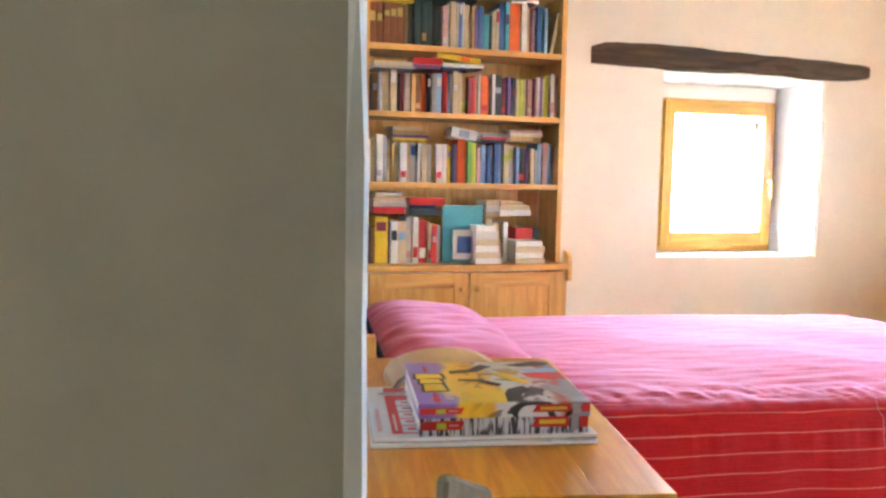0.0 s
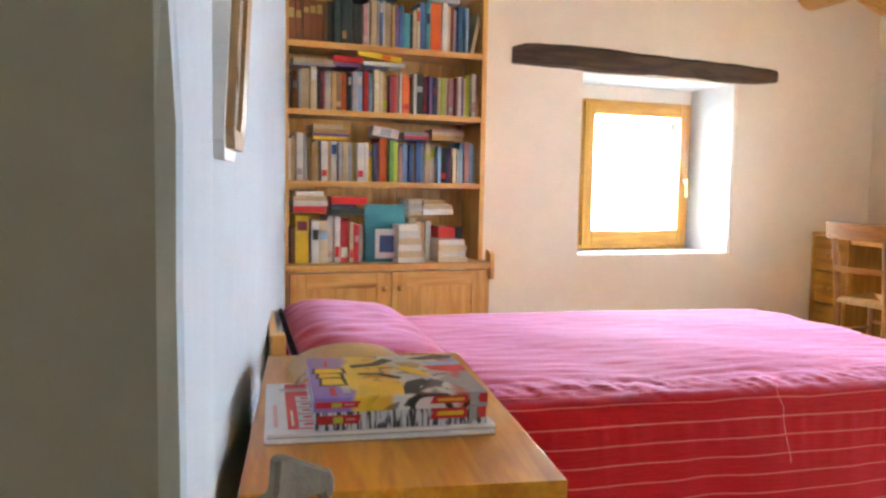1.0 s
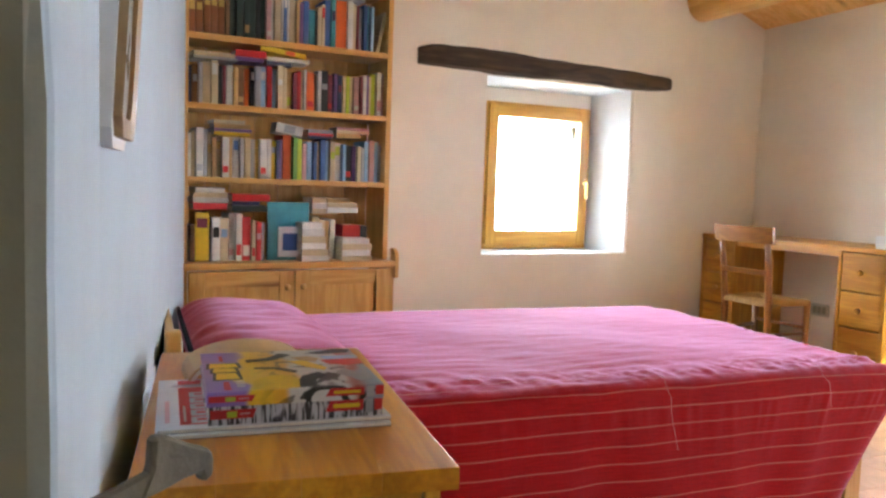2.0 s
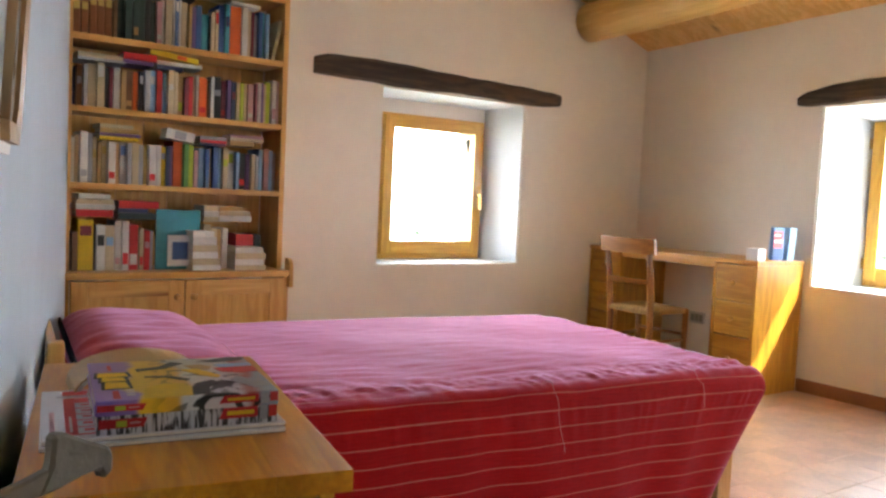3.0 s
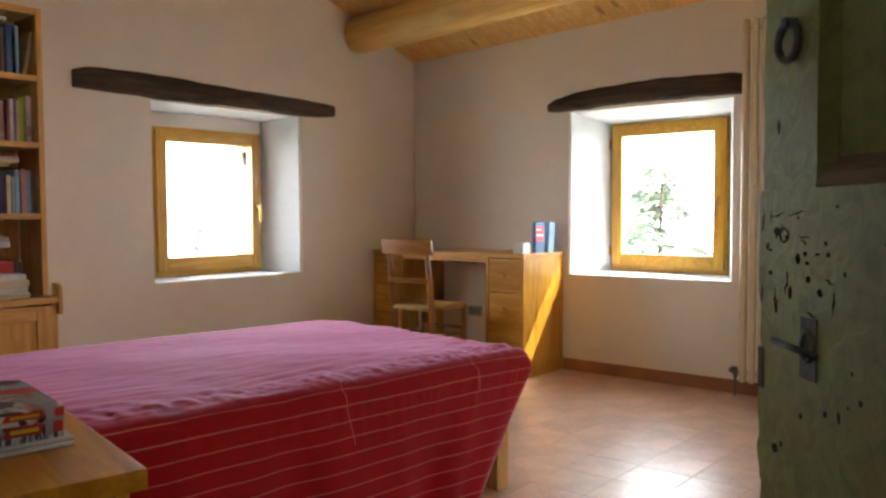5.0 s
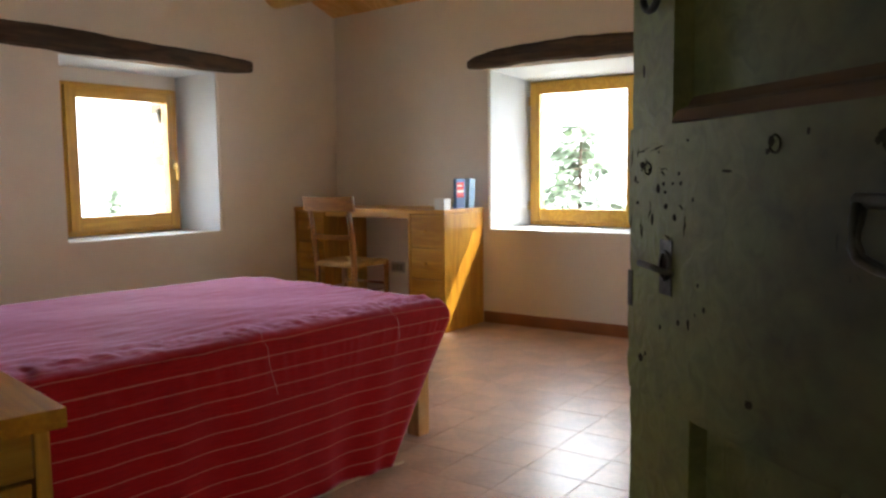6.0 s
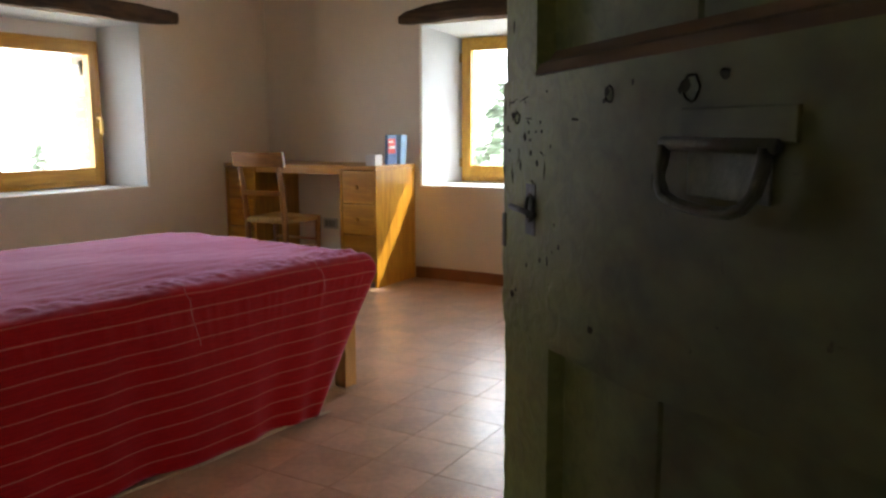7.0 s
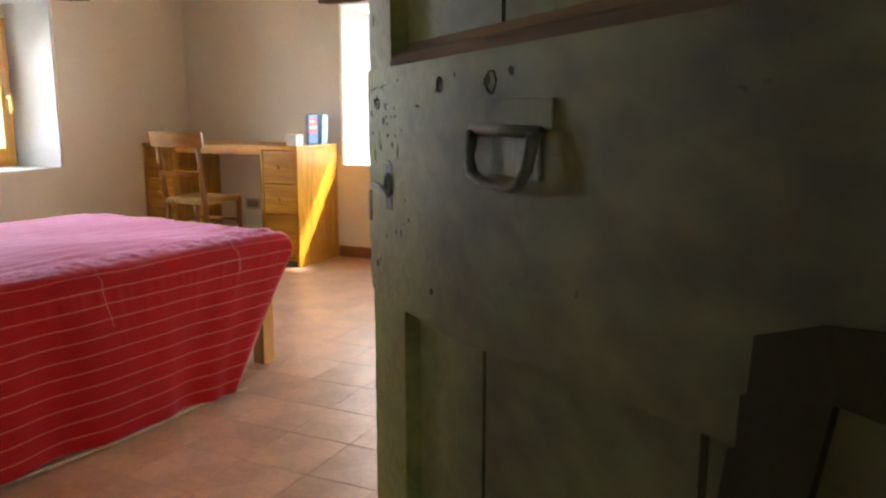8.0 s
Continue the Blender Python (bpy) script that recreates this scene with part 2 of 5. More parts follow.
def old_paint():
    """Worn olive paint over old boards; fine crackle, rubbed glossy and chipped near the free edge. The paler green
    there is rubbing and painted light.
    """
    m = mat("old_door_paint", (0.132, 0.134, 0.047), 0.5, var=0.3, scale=4.0, bump=0.07, fine=28.0, stretch=(0.7, 1, 1.2), dark=(0.034, 0.029, 0.018))
    nt = m.node_tree
    n, l = nt.nodes, nt.links
    b = n["Principled BSDF"]
    tc, sep = n.new("ShaderNodeTexCoord"), n.new("ShaderNodeSeparateXYZ")
    l.new(tc.outputs["Object"], sep.inputs[0])
    # grows towards the free edge; drives chips, gloss and the painted light
    worn = n.new("ShaderNodeMapRange")
    worn.inputs["From Min"].default_value, worn.inputs["From Max"].default_value = 0.30, 0.02
    l.new(sep.outputs[0], worn.inputs[0])
    chip = n.new("ShaderNodeTexNoise")
    chip.inputs["Scale"].default_value, chip.inputs["Detail"].default_value, chip.inputs["Distortion"].default_value = 45.0, 6.0, 1.2
    l.new(tc.outputs["Object"], chip.inputs["Vector"])
    thr = n.new("ShaderNodeMath")
    thr.operation = "MULTIPLY_ADD"
    thr.inputs[1].default_value, thr.inputs[2].default_value = 0.12, -0.05
    l.new(worn.outputs[0], thr.inputs[0])
    sm = n.new("ShaderNodeMath")
    l.new(chip.outputs[0], sm.inputs[0])
    l.new(thr.outputs[0], sm.inputs[1])
    cr = n.new("ShaderNodeValToRGB")
    cr.color_ramp.elements[0].position, cr.color_ramp.elements[1].position = 0.66, 0.71
    cr.color_ramp.elements[0].color, cr.color_ramp.elements[1].color = (1, 1, 1, 1), (0.42, 0.36, 0.30, 1)
    l.new(sm.outputs[0], cr.inputs[0])
    mx = n.new("ShaderNodeMix")
    mx.data_type, mx.blend_type = "RGBA", "MULTIPLY"
    mx.inputs["Factor"].default_value = 0.9
    l.new(b.inputs["Base Color"].links[0].from_socket, mx.inputs["A"])
    l.new(cr.outputs[0], mx.inputs["B"])
    l.new(mx.outputs["Result"], b.inputs["Base Color"])
    rub_light = n.new("ShaderNodeMath")  # paler green towards the free edge: some rubbing, mostly light put into the colour
    rub_light.operation = "MULTIPLY"
    l.new(worn.outputs[0], rub_light.inputs[0])
    l.new(chip.outputs[0], rub_light.inputs[1])
    mx2 = n.new("ShaderNodeMix")
    mx2.data_type = "RGBA"
    l.new(rub_light.outputs[0], mx2.inputs["Factor"])
    l.new(mx.outputs["Result"], mx2.inputs["A"])
    mx2.inputs["B"].default_value = (0.40, 0.44, 0.145, 1)
    l.new(mx2.outputs["Result"], b.inputs["Base Color"])
    gloss = n.new("ShaderNodeMapRange")
    gloss.inputs["To Min"].default_value, gloss.inputs["To Max"].default_value = 0.62, 0.46
    b.inputs["Specular IOR Level"].default_value = 0.25
    l.new(worn.outputs[0], gloss.inputs[0])
    l.new(gloss.outputs[0], b.inputs["Roughness"])
    old = b.inputs["Normal"].links[0].from_node
    b2 = n.new("ShaderNodeBump")
    b2.inputs["Strength"].default_value, b2.inputs["Distance"].default_value = 0.7, 0.004
    b2.invert = True
    relief = n.new("ShaderNodeMath")
    relief.operation = "MULTIPLY"
    l.new(sm.outputs[0], relief.inputs[0])
    l.new(worn.outputs[0], relief.inputs[1])
    l.new(relief.outputs[0], b2.inputs["Height"])
    l.new(old.outputs[0], b2.inputs["Normal"])
    l.new(b2.outputs[0], b.inputs["Normal"])
    return m


DOOR_PAINT = old_paint()


def glass():
    m = bpy.data.materials.new("glass")
    m.use_nodes = True
    b = m.node_tree.nodes["Principled BSDF"]
    b.inputs["Base Color"].default_value = (0.97, 0.99, 0.98, 1)
    b.inputs["Transmission Weight"].default_value = 1.0
    b.inputs["Roughness"].default_value = 0.0
    b.inputs["IOR"].default_value = 1.05
    return m


GLASS = glass()
COLOURS = {
    "cream": (0.62, 0.50, 0.30), "white": (0.70, 0.67, 0.61), "grey": (0.38, 0.38, 0.40), "red": (0.60, 0.03, 0.03), "wine": (0.22, 0.03, 0.05),
    "orange": (0.80, 0.14, 0.015), "yellow": (0.80, 0.55, 0.02), "green": (0.18, 0.40, 0.09), "lime": (0.48, 0.58, 0.04), "dark_green": (0.03, 0.055, 0.045),
    "teal": (0.07, 0.34, 0.40), "blue": (0.06, 0.14, 0.36), "navy": (0.03, 0.04, 0.10), "sky": (0.30, 0.50, 0.72), "purple": (0.16, 0.08, 0.22),
    "pink": (0.62, 0.34, 0.34), "brown": (0.20, 0.10, 0.04), "black": (0.02, 0.02, 0.022), "tan": (0.52, 0.32, 0.12), "leather": (0.26, 0.09, 0.03), "gold": (0.60, 0.42, 0.12),
}
COVER = {k: mat("cover_" + k, c, 0.42, var=0.1, scale=12.0, bump=0.05, random_tint=0.1) for k, c in COLOURS.items()}


# ---- mesh helpers ----
def box(bm, x0, x1, y0, y1, z0, z1, bevel=0.0, m=None):
    r = bmesh.ops.create_cube(bm, size=1.0)
    vs = r["verts"]
    for v in vs:
        v.co = Vector((x0 + (v.co.x + 0.5) * (x1 - x0), y0 + (v.co.y + 0.5) * (y1 - y0), z0 + (v.co.z + 0.5) * (z1 - z0)))
    if bevel:
        es = {e for v in vs for e in v.link_edges}
        r2 = bmesh.ops.bevel(bm, geom=list(es), offset=bevel, segments=2, profile=0.6, affect="EDGES")
        vs = list({v for f in r2["faces"] for v in f.verts} | {v for v in vs if v.is_valid})
    if m is not None:
        bmesh.ops.transform(bm, matrix=m, verts=vs)
    return vs


def prism(bm, pts, lo, hi, axis):
    """Closed outline of 2D points, pushed along an axis (0, 1, 2) from lo to hi."""
    def at(p, h):
        return ((h, p[0], p[1]), (p[0], h, p[1]), (p[0], p[1], h))[axis]
    a = [bm.verts.new(at(p, lo)) for p in pts]
    b = [bm.verts.new(at(p, hi)) for p in pts]
    bm.faces.new(a)
    bm.faces.new(list(reversed(b)))
    k = len(pts)
    for i in range(k):
        bm.faces.new((a[i], b[i], b[(i + 1) % k], a[(i + 1) % k]))
    bmesh.ops.recalc_face_normals(bm, faces=bm.faces)


def tube(bm, pts, r, seg=10, closed=False):
    """A round bar through points."""
    pts = [Vector(p) for p in pts]
    rings, k = [], len(pts)
    for i, p in enumerate(pts):
        if closed:
            d = pts[(i + 1) % k] - pts[i - 1]
        else:
            d = pts[min(i + 1, k - 1)] - pts[max(i - 1, 0)]
        q = d.to_track_quat("Z", "Y")
        rr = r[i] if isinstance(r, (list, tuple)) else r
        rings.append([bm.verts.new(p + q @ Vector((rr * math.cos(2 * math.pi * j / seg), rr * math.sin(2 * math.pi * j / seg), 0))) for j in range(seg)])
    for i in range(k if closed else k - 1):
        a, b = rings[i], rings[(i + 1) % k]
        for j in range(seg):
            bm.faces.new((a[j], a[(j + 1) % seg], b[(j + 1) % seg], b[j]))
    if not closed:
        bm.faces.new(list(reversed(rings[0])))
        bm.faces.new(rings[-1])
    bmesh.ops.recalc_face_normals(bm, faces=bm.faces)


def mesh_of(name, bm, material, smooth=False):
    me = bpy.data.meshes.new(name)
    bm.to_mesh(me)
    bm.free()
    for q in (material if isinstance(material, (list, tuple)) else [material]):
        me.materials.append(q)
    if smooth:
        for p in me.polygons:
            p.use_smooth = True
    return me


def part(name, bm, material, parent=None, label="", smooth=False):
    ob = new(name, mesh_of(name, bm, material, smooth))
    if parent is not None:
        ob.parent = parent
    return tagged(ob, label)


def bars(name, boxes, material, parent=None, label="", bevel=0.0):
    bm = bmesh.new()
    for b in boxes:
        box(bm, *b, bevel=bevel)
    return part(name, bm, material, parent, label)


def thing(name, label, category, m=None, group=""):
    ob = new(name)
    if m is not None:
        ob.matrix_world = m
    return tagged(ob, label, category, group)


def structure(ob, label=""):
    return tagged(ob, label, "", "", "structure")


# ---- room ----
YA, XB, YS = 3.02, 4.77, -2.0
TILTW = math.atan2(0.19, 1.0)


def west(y):
    """x of the bed-head wall at y."""
    return float(np.interp(y, [-2.3, -0.485, -0.1, 0.03, 0.62, 2.8, 3.3], [0.10, 0.438, 0.478, 0.49, 0.602, 1.02, 1.115]))


def ceil_z(x, y):
    return 2.115 + 0.356 * (XB - x) + 0.035 * (YA - y)


def wall_with_niche(name, swap, a0, a1, b_in, b_out, n, f, top0, top1, splay=0.0):
    """A thick wall with one splayed window niche. swap: the wall runs along y. n: opening in the room face (a0, a1, z0, z1), f: opening at the window."""
    bm = bmesh.new()
    def V(a, b, z):
        return bm.verts.new((b, a, z) if swap else (a, b, z))
    inner = [V(a0, b_in, 0), V(a1, b_in, 0), V(a1, b_in, top1), V(a0, b_in, top0)]
    hole = [V(n[0], b_in, n[2]), V(n[1], b_in, n[2]), V(n[1], b_in, n[3]), V(n[0], b_in, n[3])]
    mid = [V(f[0], f[4], f[2]), V(f[1], f[4], f[2]), V(f[1], f[4], f[3]), V(f[0], f[4], f[3])]
    far = [V(f[0] - splay, b_out, f[2]), V(f[1] + splay, b_out, f[2]), V(f[1] + splay, b_out, f[3]), V(f[0] - splay, b_out, f[3])]
    outer = [V(a0, b_out, 0), V(a1, b_out, 0), V(a1, b_out, top1), V(a0, b_out, top0)]
    for i in range(4):
        j = (i + 1) % 4
        bm.faces.new((inner[i], inner[j], hole[j], hole[i]))
        bm.faces.new((hole[i], hole[j], mid[j], mid[i]))
        bm.faces.new((mid[i], mid[j], far[j], far[i]))
        bm.faces.new((far[i], far[j], outer[j], outer[i]))
        bm.faces.new((outer[i], outer[j], inner[j], inner[i]))
    bmesh.ops.recalc_face_normals(bm, faces=bm.faces)
    soft = [e for e in bm.edges if all(v in hole for v in e.verts)] + [e for e in bm.edges if (e.verts[0] in hole and e.verts[1] in mid) or (e.verts[1] in hole and e.verts[0] in mid)]
    for f in bm.faces:
        if any(v in mid for v in f.verts):
            f.material_index = 1
    bmesh.ops.bevel(bm, geom=soft[:4], offset=0.008, segments=2, affect="EDGES")
    return structure(part(name, bm, (PLASTER, PLASTER_WHITE)), "warm white rough plaster wall with a deep window niche")


wall_north = wall_with_niche("wall_north", False, 0.6, XB + 0.55, YA, YA + 0.5, (2.655, 3.68, 0.637, 1.628), (2.789, 3.551, 0.643, 1.60, 3.29), ceil_z(0.6, YA) + 0.2, ceil_z(XB + 0.55, YA) + 0.25)
wall_east = wall_with_niche("wall_east", True, -0.35, YA, XB, XB + 0.59, (0.652, 1.69, 0.62, 1.645), (0.802, 1.576, 0.626, 1.583, 5.14), 2.6, 2.45, 0.25)
bars("window_head", [(2.786, 3.554, 3.264, 3.50, 1.5215, 1.602)], PLASTER, wall_north, "plaster face over the window", bevel=0.004)
# unseen length of wall; its opening is added to light the bed-head side
bm = bmesh.new()
for b in ((YS - 0.3, -1.8, 0, 2.6), (-0.95, -0.35, 0, 2.6), (-1.8, -0.95, 0, 0.62), (-1.8, -0.95, 1.6, 2.6)):
    box(bm, XB, XB + 0.4, b[0], b[1], b[2], b[3])
structure(part("wall_east_south", bm, PLASTER), "warm white plaster wall out of view, with an opening added for light")
bm = bmesh.new()
box(bm, 0.0, XB, YS - 0.3, YS, 0, 4.0)
wall_south = structure(part("wall_south", bm, PLASTER), "warm white plaster wall")

# bed-head wall, 0.5 m thick, with the doorway
DOOR_N, DOOR_S = -0.485, -1.47


def west_block(name, ya, yb, z0, z1, material=PLASTER, wavy=0.0):
    """A length of the wall between ya and yb; wavy: unevenness of the plaster edge at its south end."""
    ys = [ya] + [y for y in (-0.1, 0.03, 0.62, 2.8) if ya < y < yb] + [yb]
    bm = bmesh.new()
    nz = 60 if wavy else 1
    rows = []
    for i in range(nz + 1):
        z = z0 + (z1 - z0) * i / nz
        w = wavy * (noise.noise(Vector((z * 14, 0.3, 0))) + 0.6 * noise.noise(Vector((z * 45, 2.3, 0))))
        face = [(west(y), y) for y in ys]
        x0, y0 = face[0]
        corner = [(x0 - 0.45, y0 + 0.085 + w), (x0 - 0.010, y0 + 0.001 + w), (x0 - 0.003 + w, y0 + 0.004 + w), (x0 + w, y0 + 0.010), (x0 + 0.004 + w * 0.5, y0 + 0.035)]
        back = [(x - 0.45, y + 0.085) for x, y in reversed(face)]
        ring = corner + face[1:] + back[:-1]
        rows.append([bm.verts.new((*p, z)) for p in ring])
    k = len(rows[0])
    for p, q in zip(rows, rows[1:]):
        for j in range(k):
            bm.faces.new((p[j], p[(j + 1) % k], q[(j + 1) % k], q[j]))
    bm.faces.new(list(reversed(rows[0])))
    bm.faces.new(rows[-1])
    bmesh.ops.recalc_face_normals(bm, faces=bm.faces)
    bm.normal_update()
    # doorway reveal takes the darker copy, so its shade is in the colour
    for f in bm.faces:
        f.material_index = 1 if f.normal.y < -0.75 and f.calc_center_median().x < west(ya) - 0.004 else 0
    return part(name, bm, (material, PLASTER_SHADED))


structure(west_block("wall_west", DOOR_N, 3.2, 0, 4.2, PLASTER_SKYLIT, 0.004), "white plaster wall at the head of the bed, with a worn doorway edge")
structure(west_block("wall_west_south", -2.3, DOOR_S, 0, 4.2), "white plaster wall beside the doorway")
structure(west_block("wall_over_door", DOOR_S + 0.002, DOOR_N - 0.002, 2.1, 4.2), "white plaster over the doorway")

# unseen corridor behind the camera, with an opening added to light the doorway
bm = bmesh.new()
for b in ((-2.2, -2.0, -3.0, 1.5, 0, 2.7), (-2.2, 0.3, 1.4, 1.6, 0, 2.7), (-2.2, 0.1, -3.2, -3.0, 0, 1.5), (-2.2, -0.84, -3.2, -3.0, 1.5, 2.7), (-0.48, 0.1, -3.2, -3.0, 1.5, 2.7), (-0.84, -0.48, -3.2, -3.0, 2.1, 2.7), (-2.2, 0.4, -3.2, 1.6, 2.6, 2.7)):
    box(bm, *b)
structure(part("corridor_wall", bm, PLASTER_SHADED), "plain corridor walls out of view, shade put into their grey colour")

# floor slab under the tiles
bm = bmesh.new()
box(bm, -2.2, XB, -3.2, YA, -0.2, -0.0012)
structure(part("floor", bm, GROUT), "terracotta tiled floor with a soft sheen")

# ceiling boards, rising from the east wall
bm = bmesh.new()
rng = random.Random(3)
y = -2.3
while y < YA + 0.02:
    w = 0.155
    x0, x1 = -0.1, XB + 0.05
    lift = rng.uniform(-0.001, 0.002)
    vs = box(bm, x0, x1, y, y + w - 0.004, 0, 0.025)
    for v in vs:
        v.co.z += ceil_z(v.co.x, v.co.y) + lift
    y += w
vs = box(bm, -0.1, XB + 0.05, -2.3, YA + 0.02, 0.028, 0.12)
for v in vs:
    v.co.z += ceil_z(v.co.x, v.co.y)
ceiling = structure(part("ceiling", bm, CEILING_WOOD), "sloping ceiling of pale pine boards")


def log_beam(x, z, r, label):
    bm = bmesh.new()
    rg = random.Random(int(x * 100))
    pts, rr = [], []
    for i in range(15):
        yy = YS + (YA - 0.0 - YS) * i / 14
        pts.append((x + 0.012 * math.sin(i * 1.1), yy, z + 0.048 * (YA - yy) + 0.008 * math.cos(i * 0.9)))
        rr.append(r * (0.94 + 0.06 * i / 14) * (1 + rg.uniform(-0.02, 0.02)))
    tube(bm, pts, rr, 20)
    return tagged(part("ceiling_beam", bm, BEAM_WOOD, smooth=True), label, "beam", "roof beams")


log_beam(4.19, 2.212, 0.127, "thick round pine log beam under the board ceiling")
log_beam(3.43, 2.485, 0.125, "thick round pine log beam higher up the slope")


def lintel(name, swap, a0, a1, face, prof_top, prof_bot, material, label):
    """An uneven old timber, set in the wall and a little proud of it."""
    bm = bmesh.new()
    k = 24
    rows = []
    for i in range(k + 1):
        s = i / k
        a = a0 + (a1 - a0) * s
        zt = np.interp(s, *prof_top) + 0.004 * math.sin(9 * s + 1)
        zb = np.interp(s, *prof_bot) + 0.004 * math.sin(13 * s)
        end = min(1.0, min(s, 1 - s) / 0.02 + 0.55)
        zc, hh = (zt + zb) / 2, (zt - zb) / 2 * (0.8 + 0.2 * end)
        f0 = face - 0.022 * end
        ring = []
        for d, z in ((f0 + 0.014, zc + hh), (f0, zc + hh * 0.72), (f0 - 0.003, zc), (f0, zc - hh * 0.75), (f0 + 0.014, zc - hh), (face + 0.22, zc - hh), (face + 0.22, zc + hh)):
            z += 0.002 * math.sin(40 * s + d * 50)
            ring.append(bm.verts.new((d, a, z) if swap else (a, d, z)))
        rows.append(ring)
    for p, q in zip(rows, rows[1:]):
        for j in range(7):
            bm.faces.new((p[j], p[(j + 1) % 7], q[(j + 1) % 7], q[j]))
    bm.faces.new(rows[0])
    bm.faces.new(list(reversed(rows[-1])))
    bmesh.ops.recalc_face_normals(bm, faces=bm.faces)
    ob = part(name, bm, material, smooth=False)
    return tagged(ob, label, "lintel", "window lintels")


lintel("window_lintel", False, 2.228, 3.972, YA, ([0, 0.06, 0.3, 0.65, 1], [1.735, 1.757, 1.768, 1.742, 1.728]), ([0, 0.25, 0.5, 0.83, 1], [1.642, 1.636, 1.64, 1.632, 1.646]), OAK_DARK_X, "dark weathered oak lintel over the window, slightly bowed")
lintel("window_lintel", True, 0.60, 1.85, XB, ([0, 0.4, 0.8, 0.95, 1], [1.768, 1.797, 1.765, 1.738, 1.715]), ([0, 0.4, 0.8, 1], [1.65, 1.667, 1.655, 1.652]), OAK_DARK_Y, "dark weathered oak lintel over the window beside the radiator")


def window(name, o0, o1, z0, z1, depth, swap, hinge_low, label):
    """A single-sash pine window. o: along the wall; depth: the plane of its room face."""
    root = new(name)
    structure(root, label)
    W = 0.035
    def B(a0, a1, za, zb, d0, d1):
        return (d0, d1, a0, a1, za, zb) if swap else (a0, a1, d0, d1, za, zb)
    d = depth
    wood_h = WINDOW_WOOD_H if not swap else PINE_Y
    frame_boxes = [B(o0, o0 + W, z0, z1, d + 0.012, d + 0.07), B(o1 - W, o1, z0, z1, d + 0.012, d + 0.07)]
    bars("window_frame", frame_boxes, WINDOW_WOOD, root, bevel=0.003)
    bars("window_frame", [B(o0 + W, o1 - W, z0, z0 + W, d + 0.012, d + 0.07), B(o0 + W, o1 - W, z1 - W, z1, d + 0.012, d + 0.07)], WINDOW_WOOD_H, root, bevel=0.003)
    a0, a1, b0, b1, S = o0 + 0.018, o1 - 0.018, z0 + 0.03, z1 - 0.018, 0.068
    sash = bars("sash", [B(a0, a0 + S, b0, b1, d - 0.012, d + 0.045), B(a1 - S, a1, b0, b1, d - 0.012, d + 0.045)], WINDOW_WOOD, root, bevel=0.005)
    bars("sash_rail", [B(a0 + S, a1 - S, b0, b0 + S + 0.015, d - 0.011, d + 0.045), B(a0 + S, a1 - S, b1 - S, b1, d - 0.011, d + 0.045)], WINDOW_WOOD_H, root, bevel=0.005)
    pane = bars("pane", [B(a0 + S - 0.008, a1 - S + 0.008, b0 + S, b1 - S + 0.008, d + 0.014, d + 0.02)], GLASS, root)
    pane.visible_shadow = False
    # lever handle on the closing stile
    ha = (a1 - S / 2) if hinge_low else (a0 + S / 2)
    hz = z0 + (z1 - z0) * 0.47
    h = bars("handle", [B(ha - 0.012, ha + 0.012, hz - 0.03, hz + 0.03, d - 0.018, d - 0.012), B(ha - 0.008, ha + 0.008, hz - 0.008, hz + 0.008, d - 0.05, d - 0.018), B(ha - 0.009, ha + 0.009, hz - 0.095, hz + 0.009, d - 0.058, d - 0.046)], BRASS, root, "brass lever handle", bevel=0.003)
    hg = (o0 if hinge_low else o1)
    for z in (z0 + 0.13, z1 - 0.13):
        bm = bmesh.new()
        c = B(hg, hg, z, z, d, d)
        tube(bm, [(c[0], c[2], z - 0.03), (c[0], c[2], z + 0.03)], 0.007, 8)
        part("hinge", bm, BRASS, root)
    return root


window("window_1", 2.787, 3.553, 0.645, 1.52, 3.25, False, True, "small pine-framed single window with brass handle")
window("window_2", 0.80, 1.578, 0.628, 1.585, 5.10, True, False, "small pine-framed single window with brass handle, garden outside")

# skirting
bm = bmesh.new()
box(bm, XB - 0.014, XB, YS, 1.73, 0, 0.075, bevel=0.003)
structure(part("baseboard", bm, SKIRT), "terracotta skirting")
bm = bmesh.new()
box(bm, 2.06, 4.3, YA - 0.014, YA, 0, 0.075, bevel=0.003)
structure(part("baseboard", bm, SKIRT), "terracotta skirting")


# ---- bookshelf on its cabinet ----
SX0, SX1, SF, SB = 1.0, 1.975, 2.76, 3.0
shelf = thing("bookshelf", "tall pine bookshelf crammed with books above a cabinet", "bookshelf")
for x in (SX0, SX1 - 0.025):
    bars("side_panel", [(x, x + 0.025, SF, SB, 0.645, 1.94)], PINE_Z, shelf, bevel=0.002)
for zt, th in ((1.94, 0.03), (1.64, 0.028), (1.34, 0.026), (1.02, 0.026)):
    bars("shelf_board", [(SX0 + 0.025, SX1 - 0.025, SF + 0.004, SB - 0.008, zt - th, zt)], PINE_X, shelf, bevel=0.002)
for i in range(8):
    x = SX0 + 0.027 + i * 0.115
    bars("back_board", [(x, x + 0.113, SB - 0.006, SB, 0.645, 1.91)], PINE_Z, shelf)

cab = thing("cabinet", "low pine cabinet with panelled doors under the bookshelf", "cabinet")
CX0, CX1, CF = 0.985, 2.008, 2.705
for x in (CX0 + 0.01, CX1 - 0.035):
    bars("side_panel", [(x, x + 0.025, CF + 0.02, SB, 0.04, 0.61)], PINE_Z, cab, bevel=0.002)
bars("top_board", [(CX0, CX1 - 0.02, CF - 0.012, SB, 0.612, 0.643)], PINE_X, cab, bevel=0.005)
